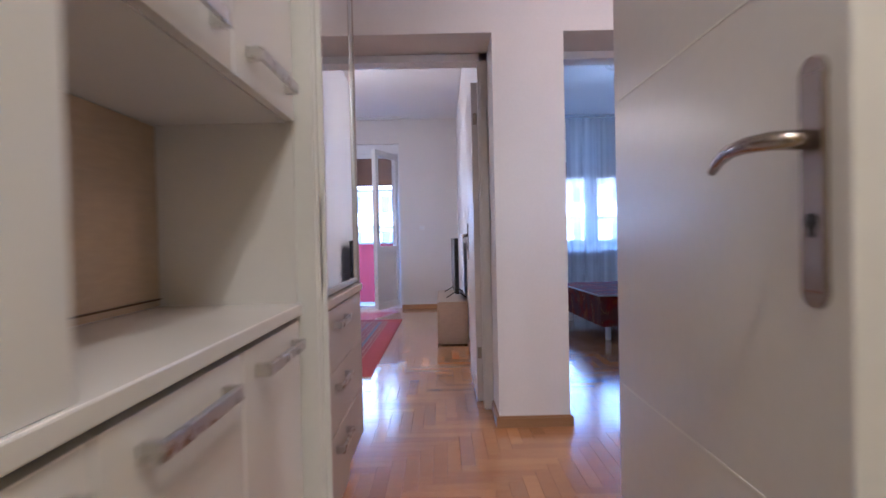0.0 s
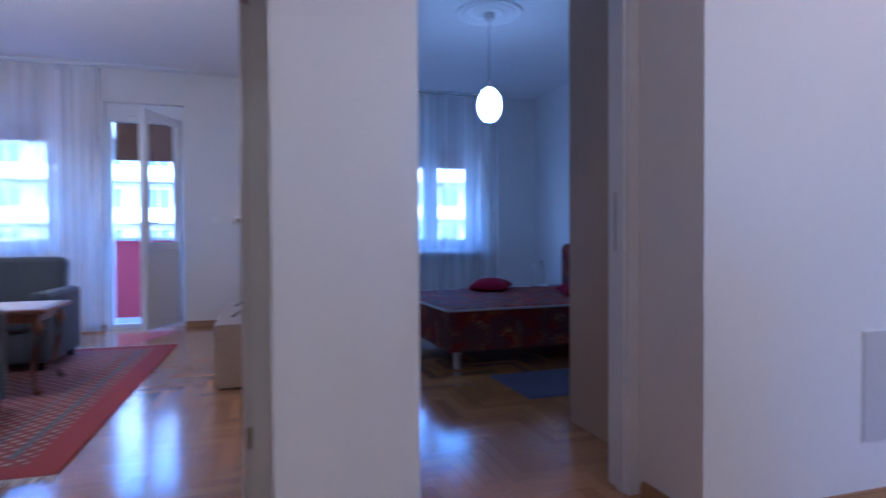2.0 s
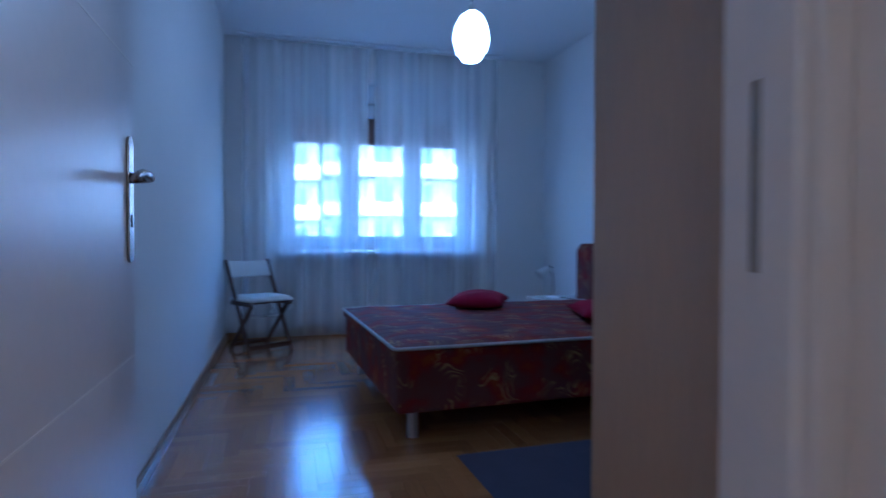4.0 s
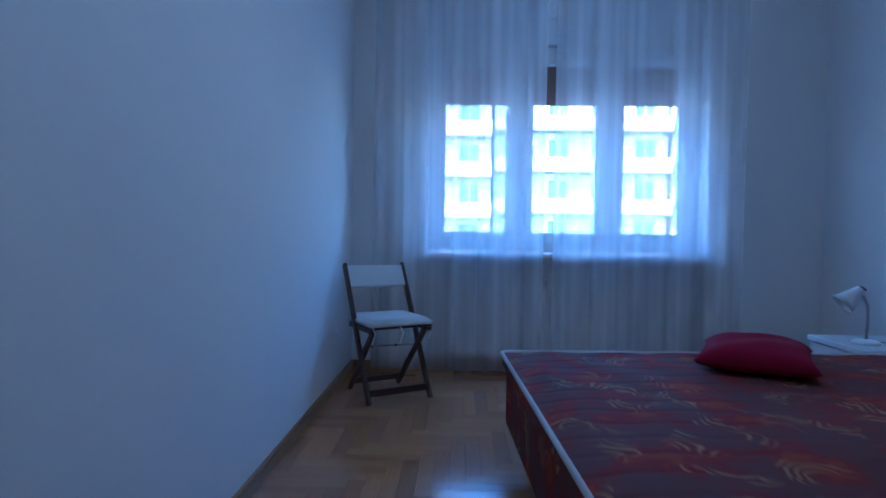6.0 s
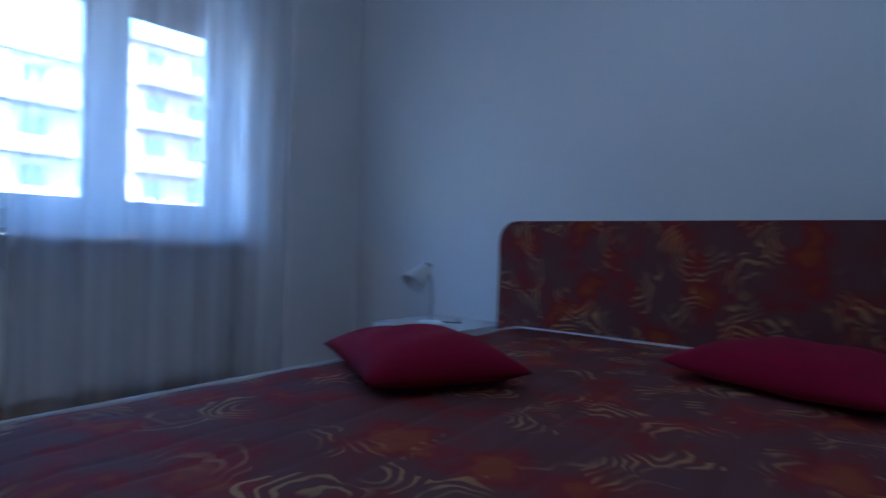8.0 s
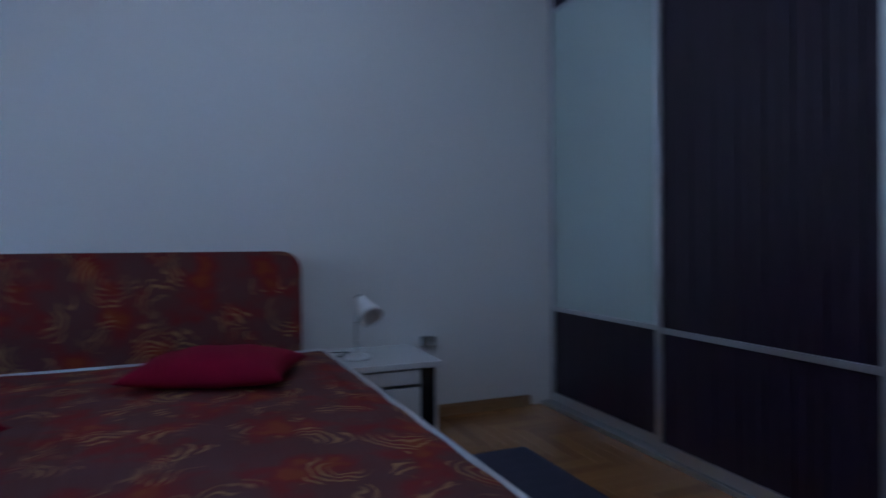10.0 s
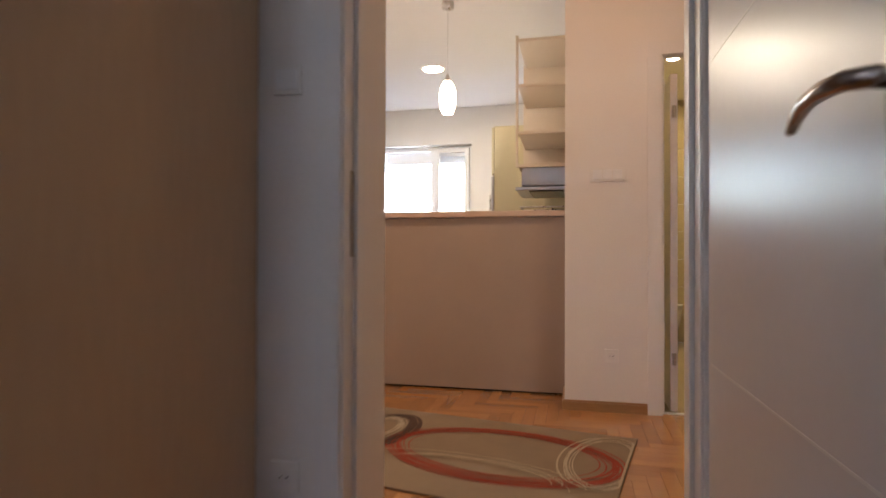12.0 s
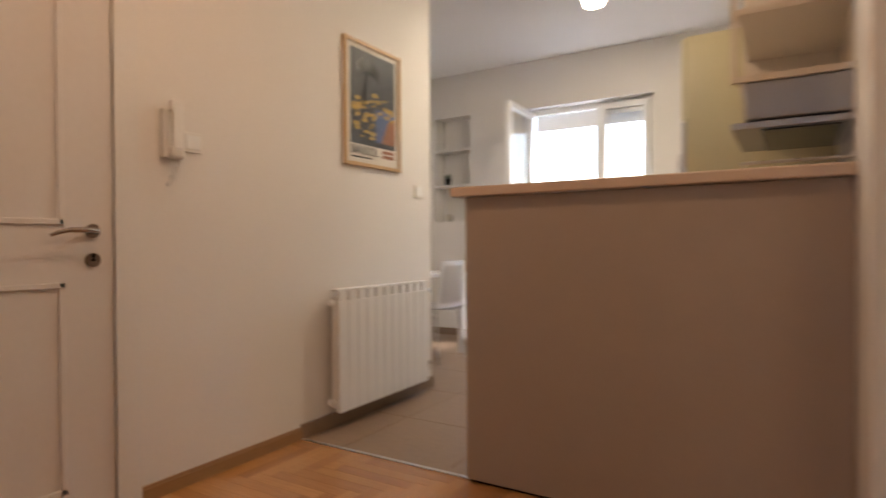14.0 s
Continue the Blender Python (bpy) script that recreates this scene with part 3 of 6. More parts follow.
def bedroom_window():
    t = thing("window_1", "white three-sash window with half-lowered brown shutter", "window", (0, 0, 0))
    t["kind"] = "structure"
    fr = bmesh.new()
    for a, b, c, d in ((0.987, 1.090, 0.832, 2.34), (2.925, 2.978, 0.832, 2.34), (1.090, 2.925, 0.832, 0.925), (1.090, 2.925, 2.285, 2.34), (1.63, 1.75, 0.925, 2.285), (2.29, 2.41, 0.925, 2.285)):
        bx(fr, a, b, 8.83, 8.91, c, d, 0.004)
    part("window_frame", fr, PVC, t)
    for x0, x1 in ((1.077, 1.665), (1.718, 2.32), (2.375, 2.918)):
        s = sash(t, "sash", x0, x1, 0.905, 2.28, 8.80, 0.075)
        h = bmesh.new()
        bx(h, x1 - 0.045, x1 - 0.022, 8.785, 8.80, 1.50, 1.57, 0.003)
        bx(h, x1 - 0.042, x1 - 0.026, 8.762, 8.780, 1.42, 1.55, 0.004)
        part("window_handle", h, PVC, s)
    part("shutter_box", box(0.987, 2.978, 8.79, 8.95, 2.342, 2.538), PVC, t)
    part("window_sill", box(0.988, 2.977, 8.56, 8.83, 0.802, 0.831, 0.006), PVC, t)
    shutter(t, 1.05, 2.92, 1.945, 2.34, 8.96, SHUTTER)


def living_window():
    t = thing("window_2", "white living room window with lowered shutter top", "window")
    t["kind"] = "structure"
    fr = bmesh.new()
    for a, b, c, d in ((-3.348, -3.29, 0.872, 2.36), (-1.92, -1.862, 0.872, 2.36), (-3.29, -1.92, 0.872, 0.93), (-3.29, -1.92, 2.30, 2.36)):
        bx(fr, a, b, 8.68, 8.76, c, d, 0.004)
    part("window_frame", fr, PVC, t)
    for x0, x1 in ((-3.28, -2.62), (-2.59, -1.93)):
        sash(t, "sash", x0, x1, 0.90, 2.33, 8.65, 0.075)
    part("shutter_box", box(-3.348, -1.862, 8.66, 8.80, 2.362, 2.498), PVC, t)
    part("window_sill", box(-3.37, -1.84, 8.50, 8.68, 0.874, 0.90, 0.006), PVC, t)
    shutter(t, -3.28, -1.93, 2.08, 2.36, 8.80, SHUTTER)


def balcony_door():
    t = thing("door_balcony", "open white half-glazed balcony door", "door", (-0.655, 8.58, 0), 0)
    t["kind"] = "structure"
    fr = bmesh.new()
    x0, x1 = -0.763, 0.033
    for a, b, c, d in ((x0, x0 + 0.06, 0.0, 2.36), (x1 - 0.06, x1, 0.0, 2.36), (x0 + 0.06, x1 - 0.06, 2.30, 2.36), (x0 + 0.06, x1 - 0.06, 0.0, 0.05)):
        bx(fr, a, b, 0.02, 0.10, c, d, 0.004)
    bx(fr, x0, x1, 0.02, 0.16, 2.362, 2.498)
    part("door_frame", fr, PVC, t)
    shutter(t, x0 + 0.06, x1 - 0.06, 1.885, 2.32, 0.13, SHUTTER)
    leaf = bmesh.new()
    w = 0.70
    ang = radians(248)
    rot = Matrix.Translation((-0.02, 0.0, 0)) @ Matrix.Rotation(ang, 4, "Z")
    for a, b, c, d in ((0, 0.085, 0.06, 2.33), (w - 0.085, w, 0.06, 2.33), (0.085, w - 0.085, 0.06, 0.15), (0.085, w - 0.085, 2.245, 2.33), (0.085, w - 0.085, 0.88, 0.96)):
        bx(leaf, a, b, -0.03, 0.03, c, d, 0.004)
    bx(leaf, 0.08, w - 0.08, -0.012, 0.012, 0.14, 0.89)
    leaf.transform(rot)
    lf = part("leaf", leaf, PVC, t)
    g = box(0.08, w - 0.08, -0.003, 0.003, 0.95, 2.25)
    g.transform(rot)
    gp = part("pane", g, GLASS, lf)
    gp.visible_shadow = False
    h = bmesh.new()
    for s in (-1, 1):
        bx(h, w - 0.06, w - 0.03, s * 0.030, s * 0.045, 1.10, 1.18, 0.003)
        bx(h, w - 0.16, w - 0.035, s * 0.058, s * 0.072, 1.155, 1.172, 0.003)
        bx(h, w - 0.052, w - 0.038, s * 0.040, s * 0.065, 1.155, 1.172)
    h.transform(rot)
    part("door_handle", h, CHROME, lf)


def kitchen_window():
    t = thing("window_3", "white two-sash kitchen window with one sash open", "window")
    t["kind"] = "structure"
    fr = bmesh.new()
    for a, b, c, d in ((2.322, 2.38, 0.902, 2.378), (3.54, 3.598, 0.902, 2.378), (2.38, 3.54, 0.902, 0.96), (2.38, 3.54, 2.32, 2.378), (2.78, 2.88, 0.96, 2.32)):
        bx(fr, a, b, -2.62, -2.55, c, d, 0.004)
    part("window_frame", fr, PVC, t)
    sash(t, "sash", 2.36, 2.82, 0.93, 2.345, -2.56, 0.06)
    op = bmesh.new()
    w = 0.68
    rot = Matrix.Translation((3.55, -2.55, 0)) @ Matrix.Rotation(radians(94), 4, "Z")
    for a, b, c, d in ((0, 0.06, 0.93, 2.345), (w - 0.06, w, 0.93, 2.345), (0.06, w - 0.06, 0.93, 0.99), (0.06, w - 0.06, 2.285, 2.345)):
        bx(op, a, b, -0.03, 0.03, c, d, 0.004)
    op.transform(rot)
    s = part("sash", op, PVC, t, "open sash")
    g = box(0.055, w - 0.055, -0.003, 0.003, 0.985, 2.29)
    g.transform(rot)
    p = part("pane", g, GLASS, s)
    p.visible_shadow = False
    part("window_sill", box(2.30, 3.62, -2.55, -2.41, 0.902, 0.93, 0.005), PVC, t)
    shutter(t, 2.40, 3.54, 2.17, 2.33, -2.66, PVC)
    bl = bmesh.new()
    for i in range(4):
        bx(bl, 2.42, 2.76, -2.545, -2.525, 2.245 + i * 0.010, 2.252 + i * 0.010)
    bx(bl, 2.42, 2.76, -2.55, -2.52, 2.285, 2.305)
    part("venetian_blind", bl, ALU, t, "raised metal venetian blind")


bedroom_window()
living_window()
balcony_door()
kitchen_window()


# ---- outside ----
def building(name, label, x0, x1, y, z0, z1, face, mat, cols, rows, depth=8.0, roof=0.5, balconies=False):
    """Facade that looks along face (+1: +y, -1: -y), with recessed windows."""
    t = thing(name, label, "building", ((x0 + x1) / 2, y, z0))
    w, h = x1 - x0, z1 - z0
    wall = bmesh.new()
    cw, rh = w / cols, h / rows
    ww, wh = min(1.5, cw * 0.5), min(1.5, rh * 0.52)
    for r in range(rows):
        zb = r * rh
        zs = zb + 0.9
        for c in range(cols):
            xa = -w / 2 + c * cw
            xm = xa + (cw - ww) / 2
            for a, b, d, e in ((xa, xm, zb, zb + rh), (xm + ww, xa + cw, zb, zb + rh), (xm, xm + ww, zb, zs), (xm, xm + ww, zs + wh, zb + rh)):
                bx(wall, a, b, 0, -face * depth * 0.05, d, e)
    bx(wall, -w / 2, w / 2, -face * depth * 0.05, -face * depth, 0, h)
    part("wall", wall, mat, t)
    part("roof", box(-w / 2 - 0.3, w / 2 + 0.3, face * 0.4, -face * depth, h, h + roof), CONCRETE, t, "flat concrete roof edge")
    for r in range(1, rows):
        part("string_course", box(-w / 2, w / 2, face * 0.08, 0, r * rh - 0.08, r * rh + 0.08), CONCRETE, t)
    if balconies:
        slab, rail = box(-cw * 0.5, cw * 0.5, face * 1.1, 0, -0.08, 0.10), bmesh.new()
        bx(rail, -cw * 0.5, cw * 0.5, face * 1.1, face * 1.02, 0.10, 0.95)
        for sx in (-1, 1):
            bx(rail, sx * cw * 0.5, sx * cw * 0.485, face * 1.02, 0, 0.10, 0.95)
        s0 = None
        for r in range(2, rows):
            for c in range(cols):
                if s0 is None:
                    s0 = part("balcony", slab, CONCRETE, t)
                    r0 = part("parapet", rail, mat, s0)
                    o = s0
                else:
                    o = new("balcony", s0.data)
                    o.parent = t
                    q = new("parapet", r0.data)
                    q.parent = o
                o.location = (-w / 2 + (c + 0.5) * cw, 0, r * rh)
    fb = bmesh.new()
    for a, b, c, d in ((0, ww, 0, 0.07), (0, ww, wh - 0.07, wh), (0, 0.07, 0.07, wh - 0.07), (ww - 0.07, ww, 0.07, wh - 0.07), (ww / 2 - 0.04, ww / 2 + 0.04, 0.07, wh - 0.07)):
        bx(fb, a, b, -face * 0.18, -face * 0.25, c, d)
    fr0 = None
    for r in range(rows):
        for c in range(cols):
            o = (-w / 2 + c * cw + (cw - ww) / 2, 0, r * rh + 0.9)
            if fr0 is None:
                fr0 = part("window", fb, PVC, t)
                pn0 = part("pane", box(0.05, ww - 0.05, -face * 0.215, -face * 0.225, 0.05, wh - 0.05), SKY_PANE, fr0)
                fr0.location = o
            else:
                f2 = new("window", fr0.data)
                f2.parent, f2.location = t, o
                p2 = new("pane", pn0.data)
                p2.parent = f2
    return t


ground = struct("ground", box(-400, 400, -400, 400, -9.1, -9.0), ASPHALT, "grey street far below the windows")
building("apartment_building", "pale rendered apartment block across the street", -38.0, 3.4, 45.0, -9.0, 13.4, -1, RENDER_PALE, 14, 8, balconies=True)
building("apartment_building", "low pale apartment block between taller ones", 3.7, 16.0, 46.0, -9.0, 11.3, -1, RENDER_PALE, 4, 7, balconies=True)
building("apartment_building", "pinkish apartment block with stepped roofline", 16.3, 34.0, 45.0, -9.0, 13.4, -1, RENDER_PINK, 6, 8, balconies=True)
building("apartment_building", "pale apartment block behind the kitchen window", -9.0, 12.0, -34.0, -9.0, 3.2, 1, RENDER_PALE, 7, 4)


def air_conditioner():
    t = thing("air_conditioner", "white outdoor air conditioner unit on the facade", "air conditioner", (-8.3, 44.82, 2.25))
    part("casing", box(-0.45, 0.45, -0.17, 0.17, 0.0, 0.65, 0.02), PVC, t)
    f = bmesh.new()
    cyl(f, (-0.12, -0.17, 0.33), (-0.12, -0.185, 0.33), 0.26, seg=28)
    part("fan_grille", f, CONCRETE, t)
    for x in (-0.3, 0.3):
        part("bracket", box(x - 0.02, x + 0.02, -0.17, 0.18, -0.04, 0.0), STEEL, t)


air_conditioner()
struct("balcony_slab", box(-3.6, 0.2, 8.86, 9.9, -0.2, -0.02), CONCRETE, "concrete balcony floor")
struct("balcony_parapet", box(-3.6, 0.2, 9.8, 9.92, -0.02, 0.98), RED_PAINT, "dark red painted balcony parapet")
struct("balcony_rail", box(-3.6, 0.2, 9.77, 9.95, 0.982, 1.02), CONCRETE)


# ---- bathroom ----
def handle_bar(bm, x, y0, y1, z, sx=1):
    bx(bm, x, x + sx * 0.026, y0, y0 + 0.016, z - 0.012, z + 0.012, 0.002)
    bx(bm, x, x + sx * 0.026, y1 - 0.016, y1, z - 0.012, z + 0.012, 0.002)
    bx(bm, x + sx * 0.020, x + sx * 0.030, y0, y1, z - 0.012, z + 0.012, 0.003)
    return bm


def tall_cabinet():
    """White bathroom cabinet with open niches; origin at its front, front faces +x."""
    t = thing("tall_cabinet", "tall white gloss cabinet with open oak-backed niche", "cabinet", (-0.345, 0, 0))
    y0, y1, d = -0.34, 1.190, 0.345
    zc, zn = 0.905, 1.330
    part("lower_carcass", box(-d, -0.02, y0, y1, 0.10, zc - 0.042), CABINET, t)
    part("upper_carcass", box(-d, -0.02, y0, y1, zn, 2.25), CABINET, t)
    part("side_panel", box(-d, -0.004, y0 - 0.018, y0 - 0.0005, 0.08, 2.25), CABINET, t)
    part("side_panel", box(-d, -0.004, y1 + 0.0005, y1 + 0.014, 0.08, 2.25), CABINET, t)
    part("back_panel", box(-d, -d + 0.012, y0, y1, zc, zn), CABINET, t)
    part("divider", box(-d + 0.012, 0.0, 0.22, 0.36, zc + 0.001, zn - 0.001), CABINET, t)
    part("worktop", box(-d + 0.012, 0.008, y0, y1, zc - 0.027, zc, 0.003), CABINET, t)
    for a, b in ((y0 + 0.01, 0.22), (0.36, y1 - 0.002)):
        part("niche_back", box(-d + 0.012, -d + 0.018, a, b, zc + 0.002, zn - 0.003), PALE_OAK, t, "pale oak back panel")
        part("niche_strip", box(-d + 0.018, -d + 0.022, a, b, zc + 0.016, zc + 0.020), DARKWOOD, t)
    cuts = (y0, 0.03, 0.385, 0.80, y1)
    for a, b in zip(cuts, cuts[1:]):
        a, b = a + 0.003, b - 0.003
        lo = part("cabinet_door", box(-0.02, 0.0, a, b, 0.105, zc - 0.040, 0.002), CABINET, t)
        part("handle", handle_bar(bmesh.new(), 0.0, (a + b) / 2 - 0.13, (a + b) / 2 + 0.13, zc - 0.085), CHROME, lo, "brushed metal bar handle")
        hi = part("cabinet_door", box(-0.02, 0.0, a, b, zn + 0.003, 2.245, 0.002), CABINET, t)
        part("handle", handle_bar(bmesh.new(), 0.0, (a + b) / 2 - 0.13, (a + b) / 2 + 0.13, zn + 0.06), CHROME, hi, "brushed metal bar handle")
    for y in (y0 + 0.06, y1 - 0.06):
        for x in (-d + 0.05, -0.07):
            part("leg", cyl(bmesh.new(), (x, y, 0), (x, y, 0.105), 0.018), CHROME, t)


tall_cabinet()


def toilet():
    t = thing("toilet", "white wall-hung toilet with closed lid", "toilet", (0.10, -1.83, 0))
    bowl = bmesh.new()
    prof = []
    for k in range(9):
        z = 0.06 + 0.34 * k / 8
        s = 0.55 + 0.45 * math.sin(math.pi / 2 * k / 8)
        prof.append((z, s))
    rings = []
    for z, s in prof:
        rings.append([bowl.verts.new((0.18 * s * math.cos(a), 0.27 + (0.25 * s if math.sin(a) > 0 else 0.265) * math.sin(a), z)) for a in [2 * math.pi * i / 24 for i in range(24)]])
    for a, b in zip(rings, rings[1:]):
        for i in range(24):
            bowl.faces.new((a[i], a[(i + 1) % 24], b[(i + 1) % 24], b[i]))
    bowl.faces.new(rings[0][::-1])
    bowl.faces.new(rings[-1])
    part("bowl", bowl, CERAMIC, t, smooth=True)
    lid = bmesh.new()
    for z0, z1, s in ((0.402, 0.418, 1.0), (0.420, 0.440, 1.02)):
        r0 = [lid.verts.new((0.185 * s * math.cos(a), 0.27 + (0.255 * s if math.sin(a) > 0 else 0.22) * math.sin(a), z0)) for a in [2 * math.pi * i / 28 for i in range(28)]]
        r1 = [lid.verts.new((v.co.x * 0.98, 0.27 + (v.co.y - 0.27) * 0.98, z1)) for v in r0]
        for i in range(28):
            lid.faces.new((r0[i], r0[(i + 1) % 28], r1[(i + 1) % 28], r1[i]))
        lid.faces.new(r0[::-1])
        lid.faces.new(r1)
    part("lid", lid, CERAMIC, t, smooth=True)


toilet()


def bath_fittings():
    t = thing("paper_holder", "chrome toilet paper holder on tiled wall", "paper holder", (-0.262, -1.18, 0.75))
    hp = bmesh.new()
    bx(hp, 0.0, 0.012, -0.03, 0.03, 0.0, 0.05, 0.003)
    tube(hp, [(0.01, -0.02, 0.02), (0.07, -0.02, 0.02), (0.075, -0.02, -0.02), (0.075, 0.11, -0.02)], 0.006)
    part("holder", hp, CHROME, t)
    t = thing("flush_plate", "small white flush plate on tiled wall", "flush plate", (0.10, -1.818, 1.0))
    part("plate", box(-0.12, 0.12, 0, 0.012, -0.08, 0.08, 0.004), PLASTIC, t)
    part("button", box(-0.09, 0.0, 0.012, 0.016, -0.05, 0.05, 0.002), CHROME, t)
    part("button", box(0.01, 0.09, 0.012, 0.016, -0.05, 0.05, 0.002), CHROME, t)
    t = thing("radiator", "slim cream bathroom radiator fixed to the wall", "radiator", (-0.255, -0.52, 0.10))
    for i in range(3):
        part("radiator_section", box(0.02, 0.085, i * 0.08 - 0.12 + 0.002, i * 0.08 - 0.12 + 0.078, 0.0, 0.62, 0.012), SHELF, t)
    cp = bmesh.new()
    bx(cp, 0.03, 0.075, -0.12, 0.12, 0.622, 0.665, 0.012)
    part("top_grille", cp, PLASTIC, t)
    t = thing("wall_heater", "small white wall heater with chrome switch", "heater", (-0.258, -0.35 - 0.05, 1.62))
    part("casing", box(0.0, 0.05, -0.16, 0.16, 0.0, 0.27, 0.01), PLASTIC, t)
    part("tap", tube(bmesh.new(), [(0.05, -0.1, 0.1), (0.09, -0.1, 0.1), (0.10, 0.05, 0.11), (0.11, 0.16, 0.12)], 0.010), CHROME, t)
    spot_lamp("bath_spot", (0.19, -0.37, 2.638), 0.05, 1.0, (1.0, 0.74, 0.38), "round lit bathroom ceiling spot", "bathroom spots", LIT_WARM)
    # Rear spot is an unseen addition that lights the back of the room.
    spot_lamp("bath_spot", (0.36, -1.25, 2.638), 0.05, 0.88, (1.0, 0.74, 0.38), "round lit bathroom ceiling spot", "bathroom spots", LIT_WARM)


bath_fittings()


# ---- hall ----
def hall_closet():
    """Mirror-fronted closet with three drawers below; front faces +x."""
    t = thing("hall_closet", "hall closet with mirror door above cream drawers", "closet", (-0.374, 1.345, 0))
    L, d, H = 1.043, 0.44, 2.55
    part("lower_carcass", box(-d, -0.02, 0, L, 0.19, 0.83), CLOSET, t)
    part("upper_carcass", box(-d, -0.03, 0, L, 0.85, H), CLOSET, t)
    part("side_panel", box(-d, 0.0, -0.018, -0.0005, 0.19, H), CLOSET, t)
    part("side_panel", box(-d, 0.0, L + 0.0005, L + 0.012, 0.19, H), CLOSET, t)
    part("plinth", box(-d, -0.06, 0.02, L - 0.02, 0, 0.189), CLOSET, t)
    part("ledge", box(-0.03, 0.012, 0, L, 0.832, 0.862, 0.004), CLOSET, t)
    for i in range(3):
        z0 = 0.195 + i * 0.211
        dr = part("drawer", box(-0.02, 0.0, 0.003, L - 0.003, z0, z0 + 0.206, 0.002), CLOSET, t)
        part("handle", handle_bar(bmesh.new(), 0.0, L / 2 - 0.11, L / 2 + 0.11, z0 + 0.150), CHROME, dr, "brushed metal bar handle")
    a, c, f = 0.003, L - 0.003, 0.020
    md = part("mirror_door", box(-0.029, -0.022, a, c, 0.87, H - 0.03), ALU, t)
    part("mirror", box(-0.0215, -0.012, a + f - 0.002, c - f + 0.002, 0.87 + f - 0.002, H - 0.028 - f), MIRROR, md)
    for p, q, r, s in ((a, a + f, 0.87, H - 0.03), (c - f, c, 0.87, H - 0.03), (a + f, c - f, 0.87, 0.87 + f), (a + f, c - f, H - 0.03 - f, H - 0.03)):
        part("frame_bar", box(-0.022, -0.006, p, q, r, s, 0.002), ALU, md)


hall_closet()


def switch_plate(loc, axis, w, h, n, label, sign=1, name="light_switch"):
    """Plate flush on a wall; axis 'x' or 'y' is the wall's normal."""
    t = thing(name, label, "switch", loc)

    def b(a0, a1, d0, d1, z0, z1, bv=0.002):
        return box(d0, d1, a0, a1, z0, z1, bv) if axis == "x" else box(a0, a1, d0, d1, z0, z1, bv)
    part("plate", b(-w / 2, w / 2, 0, 0.009 * sign, -h / 2, h / 2), PLASTIC, t)
    for i in range(n):
        a0 = -w / 2 + w * (0.08 + 0.84 * i / n)
        a1 = -w / 2 + w * (0.08 + 0.84 * (i + 1) / n)
        part("rocker", b(a0 + 0.002, a1 - 0.002, 0.009 * sign, 0.0125 * sign, -h * 0.34, h * 0.34), PVC, t)
    return t


def socket(loc, axis, sign, label):
    t = thing("wall_socket", label, "socket", loc)

    def b(a0, a1, d0, d1, z0, z1):
        return box(d0, d1, a0, a1, z0, z1, 0.002) if axis == "x" else box(a0, a1, d0, d1, z0, z1, 0.002)
    part("plate", b(-0.04, 0.04, 0, 0.010 * sign, -0.04, 0.04), PLASTIC, t)

    def at(a, d, z):
        return (d, a, z) if axis == "x" else (a, d, z)
    bm = bmesh.new()
    cyl(bm, at(0, 0.010 * sign, 0), at(0, 0.0115 * sign, 0), 0.022, seg=20)
    part("socket_well", bm, CASING, t)
    for a in (-0.009, 0.009):
        part("pin_hole", cyl(bmesh.new(), at(a, 0.0115 * sign, 0), at(a, 0.0122 * sign, 0), 0.003, seg=10), BLACK, t)


switch_plate((0.82, 1.268, 1.425), "y", 0.205, 0.085, 3, "white triple light switch on the plaster pillar")
socket((0.797, 1.268, 0.335), "y", 1, "white wall socket low on the plaster pillar")
switch_plate((3.415, -0.22, 1.36), "x", 0.085, 0.085, 1, "small white light switch at the wall's end", -1)
switch_plate((3.415, 1.50, 1.44), "x", 0.085, 0.085, 1, "white light switch beside the intercom", -1)
switch_plate((1.755, 3.46, 1.40), "y", 0.08, 0.08, 1, "white light switch between door and wardrobe")
socket((1.755, 3.46, 0.35), "y", 1, "white wall socket between door and wardrobe")
socket((0.507, 8.05, 0.33), "x", 1, "white wall socket low beside the chair")
switch_plate((-0.30, 8.53, 1.22), "y", 0.08, 0.08, 1, "white switch beside the balcony door", -1)


def access_hatch():
    t = thing("access_hatch", "pale grey painted hatch flush in the hall wall", "hatch", (2.33, 2.993, 0.235))
    part("hatch_frame", box(0.0, 0.44, -0.004, 0, 0.0, 0.41, 0.001), CASING, t)
    part("hatch_door", box(0.006, 0.434, -0.008, -0.004, 0.006, 0.404, 0.001), HATCH, t)
    part("latch", box(0.20, 0.24, -0.013, -0.008, 0.09, 0.102, 0.002), CHROME, t)


access_hatch()


